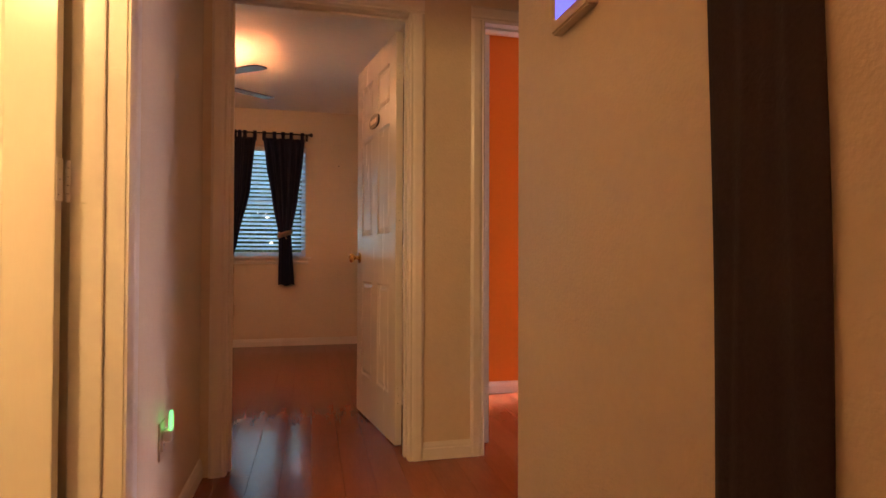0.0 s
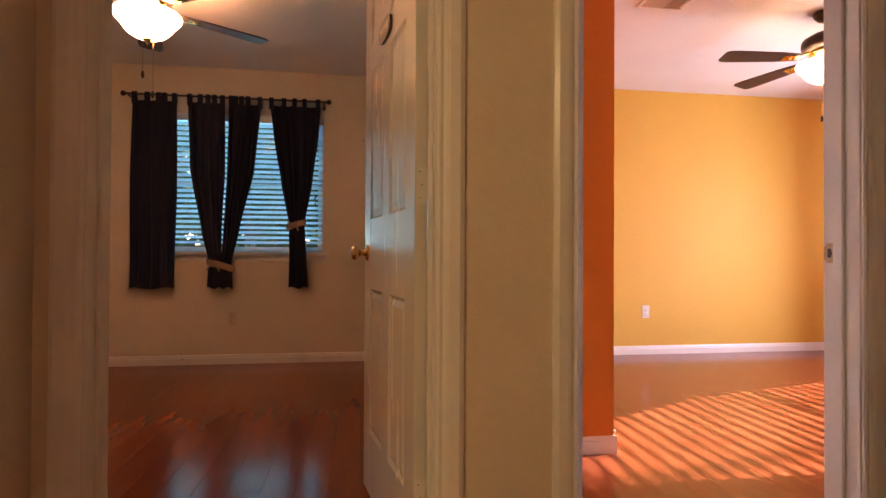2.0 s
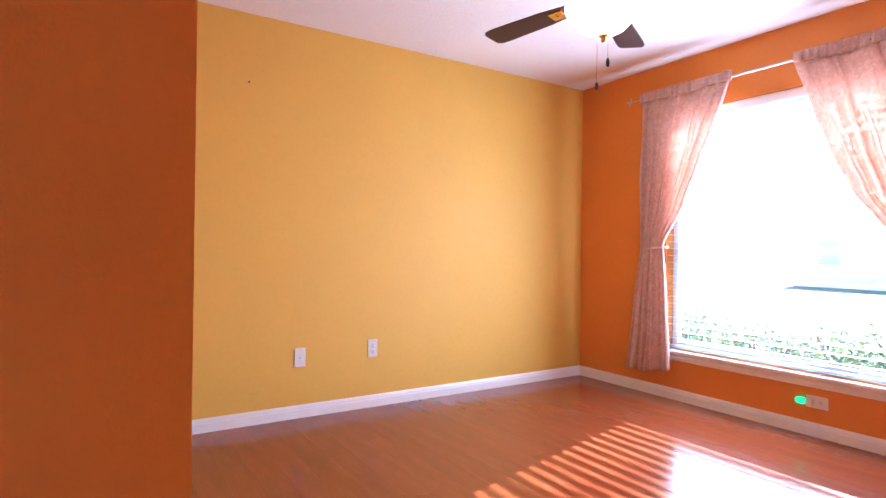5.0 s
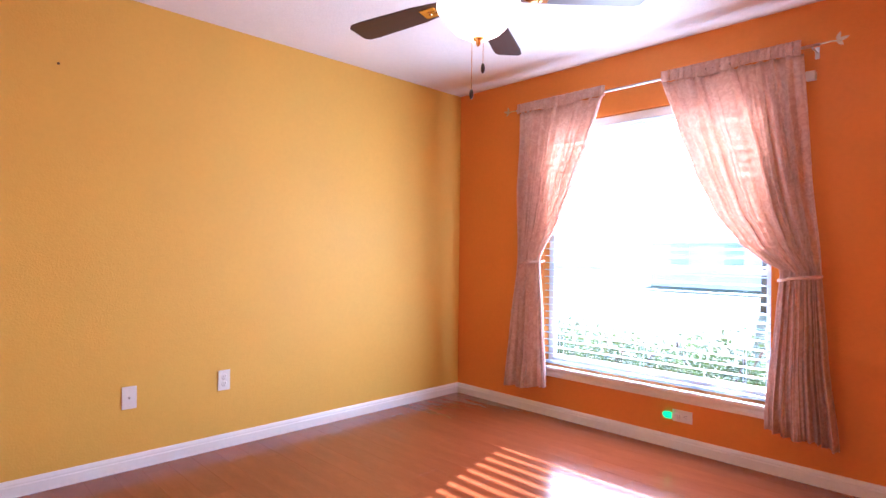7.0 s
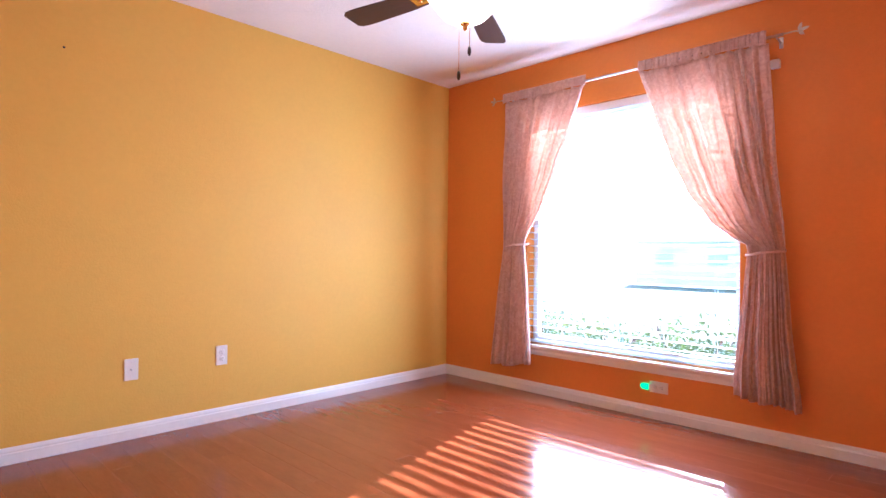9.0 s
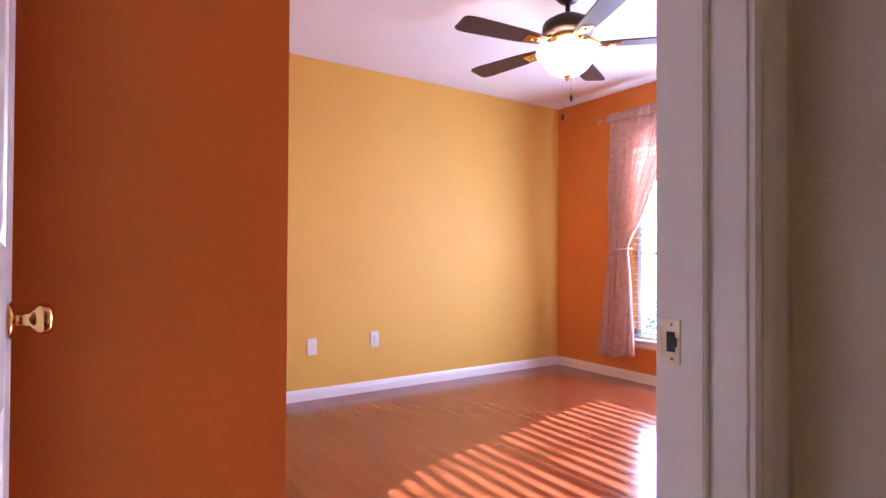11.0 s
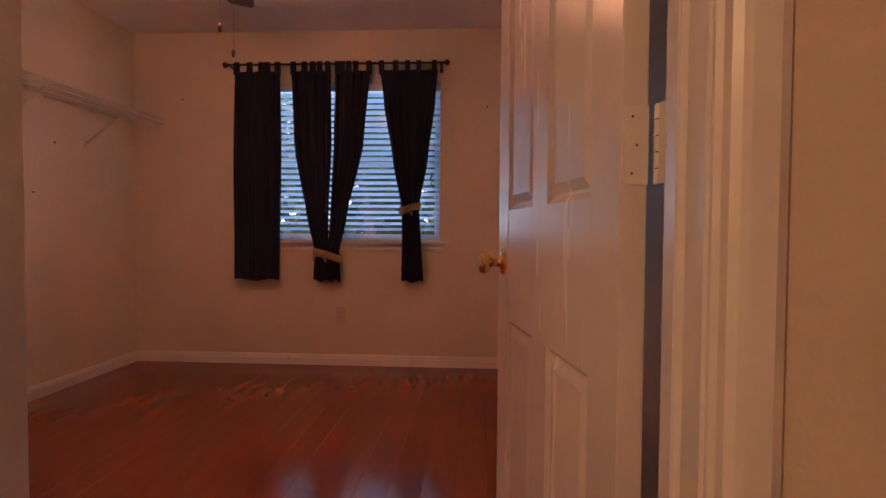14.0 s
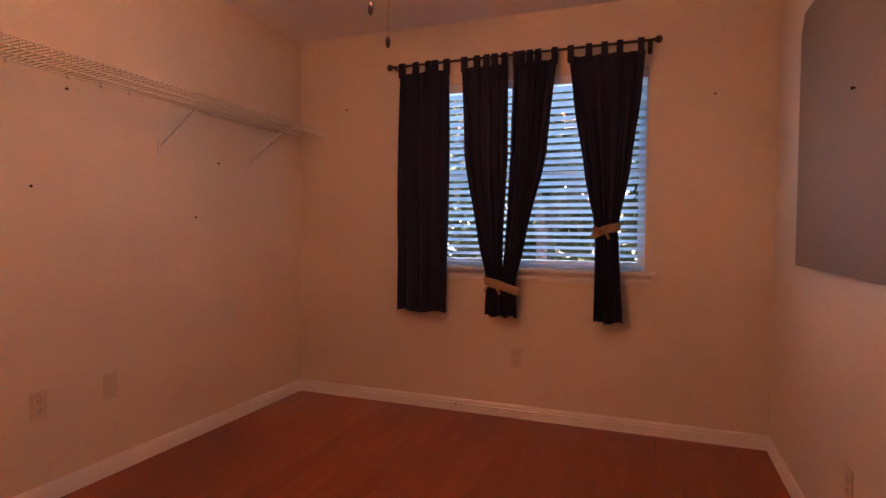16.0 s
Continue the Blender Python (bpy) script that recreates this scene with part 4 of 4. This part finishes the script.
def tree(x, y, height, crown, leaves, seed, label):
    rnd = random.Random(seed)
    tr = tagged(new("tree"), label, "tree", "trees outside the windows")
    tr.matrix_basis = pose(x, y, -0.45)
    bm = bmesh.new()
    tips = []
    trunk = [(0.12 * math.sin(k * 1.3 + seed), 0.12 * math.cos(k * 1.1 + seed), height * 0.6 * k / 5) for k in range(6)]
    for k in range(5):
        tube(bm, [trunk[k], trunk[k + 1]], 0.11 * (1 - 0.13 * k), 8)
    for k in range(16):
        p = Vector(trunk[2 + k % 4])
        ang, up = rnd.uniform(0, 6.28), rnd.uniform(0.2, 0.9)
        q = p + Vector((math.cos(ang) * crown * 0.6, math.sin(ang) * crown * 0.6, up * crown))
        mid = (p + q) / 2 + Vector((rnd.uniform(-0.2, 0.2), rnd.uniform(-0.2, 0.2), -0.1))
        tube(bm, [p, mid, q], 0.022, 5)
        tips += [mid, q]
    part("trunk", bm, BARK, tr)
    vs, fs = [], []
    for k in range(leaves):
        c = tips[rnd.randrange(len(tips))] + Vector([rnd.gauss(0, crown * 0.22) for _ in range(3)])
        a_, b_ = Vector([rnd.gauss(0, 1) for _ in range(3)]).normalized() * 0.075, Vector([rnd.gauss(0, 1) for _ in range(3)]).normalized() * 0.05
        i = len(vs)
        vs += [c - a_, c + b_, c + a_, c - b_]
        fs.append((i, i + 1, i + 2, i + 3))
    me = bpy.data.meshes.new("crown")
    me.from_pydata([tuple(v) for v in vs], [], fs)
    me.materials.append(LEAF)
    part("crown", me, None, tr)


for k, (x, y, h_, c) in enumerate(((-3.6, 10.5, 6.0, 2.0), (-1.9, 12.0, 7.0, 2.2), (2.2, 11.6, 6.5, 2.2), (-5.6, 13.0, 7.5, 2.6),
                                   (3.6, 13.5, 7.5, 2.6), (-2.6, 16.0, 8.0, 3.0), (0.6, 15.5, 8.0, 3.0), (-4.4, 8.6, 4.5, 1.6))):
    tree(x, y, h_, c, 3800, 11 + k, "leafy tree with a thin grey trunk in the yard")


# added for its broken shadow on the sunny floor; the crown stays unseen
tree(19.0, 7.42, 15.8, 2.6, 1800, 31, "tall leafy tree added to dapple the sun, crown out of view")


def woods():
    """The far edge of the trees, one mass that nobody could count."""
    rnd = random.Random(5)
    vs, fs = [], []
    for k in range(17000):
        x, y = rnd.uniform(-20, 16), rnd.uniform(14, 17)
        top = 9.5 + 1.8 * math.sin(x * 0.7) + 1.2 * math.sin(x * 1.9 + 1)
        c = Vector((x, y, -0.45 + top * rnd.random() ** 0.8))
        a_, b_ = Vector([rnd.gauss(0, 1) for _ in range(3)]).normalized() * 0.34, Vector([rnd.gauss(0, 1) for _ in range(3)]).normalized() * 0.24
        i = len(vs)
        vs += [c - a_, c + b_, c + a_, c - b_]
        fs.append((i, i + 1, i + 2, i + 3))
    me = bpy.data.meshes.new("woods")
    me.from_pydata([tuple(v) for v in vs], [], fs)
    me.materials.append(LEAF)
    tagged(new("woods", me), "dense green edge of woods behind the yard", "woods", kind="stuff")


woods()


def shrub(x, y, r, seed):
    rnd = random.Random(seed)
    sh = tagged(new("shrub"), "low leafy shrub outside the sunny window", "shrub", "shrubs under the window")
    sh.matrix_basis = pose(x, y, -0.45)
    bm = bmesh.new()
    for k in range(9):
        a_ = rnd.uniform(0, 6.28)
        tube(bm, [(0, 0, 0), (0.5 * r * math.cos(a_), 0.5 * r * math.sin(a_), r * rnd.uniform(0.6, 1.1))], 0.01, 5)
    part("stems", bm, BARK, sh)
    vs, fs = [], []
    for k in range(3600):
        d = Vector([rnd.gauss(0, 1) for _ in range(3)]).normalized() * r * rnd.uniform(0.55, 1.0) * (1 + 0.2 * math.sin(k))
        c = Vector((d.x, d.y, abs(d.z) * 0.9 + 0.05))
        a_, b_ = Vector([rnd.gauss(0, 1) for _ in range(3)]).normalized() * 0.032, Vector([rnd.gauss(0, 1) for _ in range(3)]).normalized() * 0.02
        i = len(vs)
        vs += [c - a_, c + b_, c + a_, c - b_]
        fs.append((i, i + 1, i + 2, i + 3))
    me = bpy.data.meshes.new("foliage")
    me.from_pydata([tuple(v) for v in vs], [], fs)
    me.materials.append(LEAF)
    part("foliage", me, None, sh)


for k, (x, y, r) in enumerate(((7.1, 6.5, 0.82), (6.9, 5.5, 0.74), (7.0, 4.6, 0.84), (6.8, 3.7, 0.72), (7.3, 7.6, 0.92))):
    shrub(x, y, r, 40 + k)


def neighbour_house(m, w, d, h_, label):
    """Local x along the front, y to the back."""
    ho = tagged(new("house"), label, "house")
    ho.matrix_basis = m
    part("wall", boxes((0, w, 0, d, 0, h_)), SIDING, ho)
    bm = bmesh.new()
    prism(bm, [(-0.2, h_ - 0.01), (d / 2, h_ + 1.5), (d + 0.2, h_ - 0.01), (d + 0.2, h_ + 0.08), (d / 2, h_ + 1.62), (-0.2, h_ + 0.08)], w + 0.8,
          Matrix(((0, 0, 1, -0.4), (1, 0, 0, 0), (0, 1, 0, 0), (0, 0, 0, 1))))
    part("roof", bm, SHINGLE, ho)
    for k in range(int(w / 2.6)):
        x = 1.0 + 2.6 * k
        win = part("window", boxes((x, x + 1.0, -0.06, -0.001, 1.0, 2.3), bevel=0.01), VINYL, ho)
        part("pane", boxes((x + 0.06, x + 0.94, -0.066, -0.061, 1.06, 1.62), (x + 0.06, x + 0.94, -0.066, -0.061, 1.68, 2.24)), GLASS, win)
    part("wall_base", boxes((-0.02, w + 0.02, -0.08, -0.001, 0, 0.8)), BRICK, ho, "pale brick base course")


neighbour_house(pose(30.0, 16.0, -0.45, 0, 0, -90), 24, 8, 2.2, "pale single-storey neighbouring house")


# ---- floor planks ----
def plank_mesh(length, w=0.127, c=0.0008):
    """A board with a small bevel along its four top edges."""
    bm = bmesh.new()
    rings = [[bm.verts.new((x, y, z)) for x, y in ((e, e), (w - e, e), (w - e, length - e), (e, length - e))]
             for e, z in ((0, -0.012), (0, -c), (c, 0))]
    for lo, hi in zip(rings, rings[1:]):
        for k in range(4):
            bm.faces.new((lo[k], lo[(k + 1) % 4], hi[(k + 1) % 4], hi[k]))
    bm.faces.new(rings[-1])
    return mesh_of("plank", bm, FLOORING)


PLANK_W, PLANK_L = 0.127, 1.21
plank = plank_mesh(PLANK_L)
ROOMS = ((WEST, 0.57, HALL_END, NORTH), (0.685, EAST, HALL_END, CL_Y), (CL_X, EAST, CL_Y, NORTH), (HL, HR, -0.6, HALL_END), (HR, 1.70, HC, HALL_END))
offsets = [0.0, 0.42, 0.86, 0.23, 0.66, 1.04]
for i in range(58):
    x = WEST - 0.06 + PLANK_W * i
    y = -0.7 - offsets[i % 6] + 0.05 * ((i * 7) % 5)
    while y < NORTH:
        if any(x + PLANK_W > r[0] and x < r[1] and y + PLANK_L > r[2] and y < r[3] for r in ROOMS):
            cut = min(1.0, (NORTH + 0.04 - y) / PLANK_L)
            part("plank", plank, None, floor, m=pose(x, y, 0) @ Matrix.Diagonal((1, cut, 1, 1)))
        y += PLANK_L
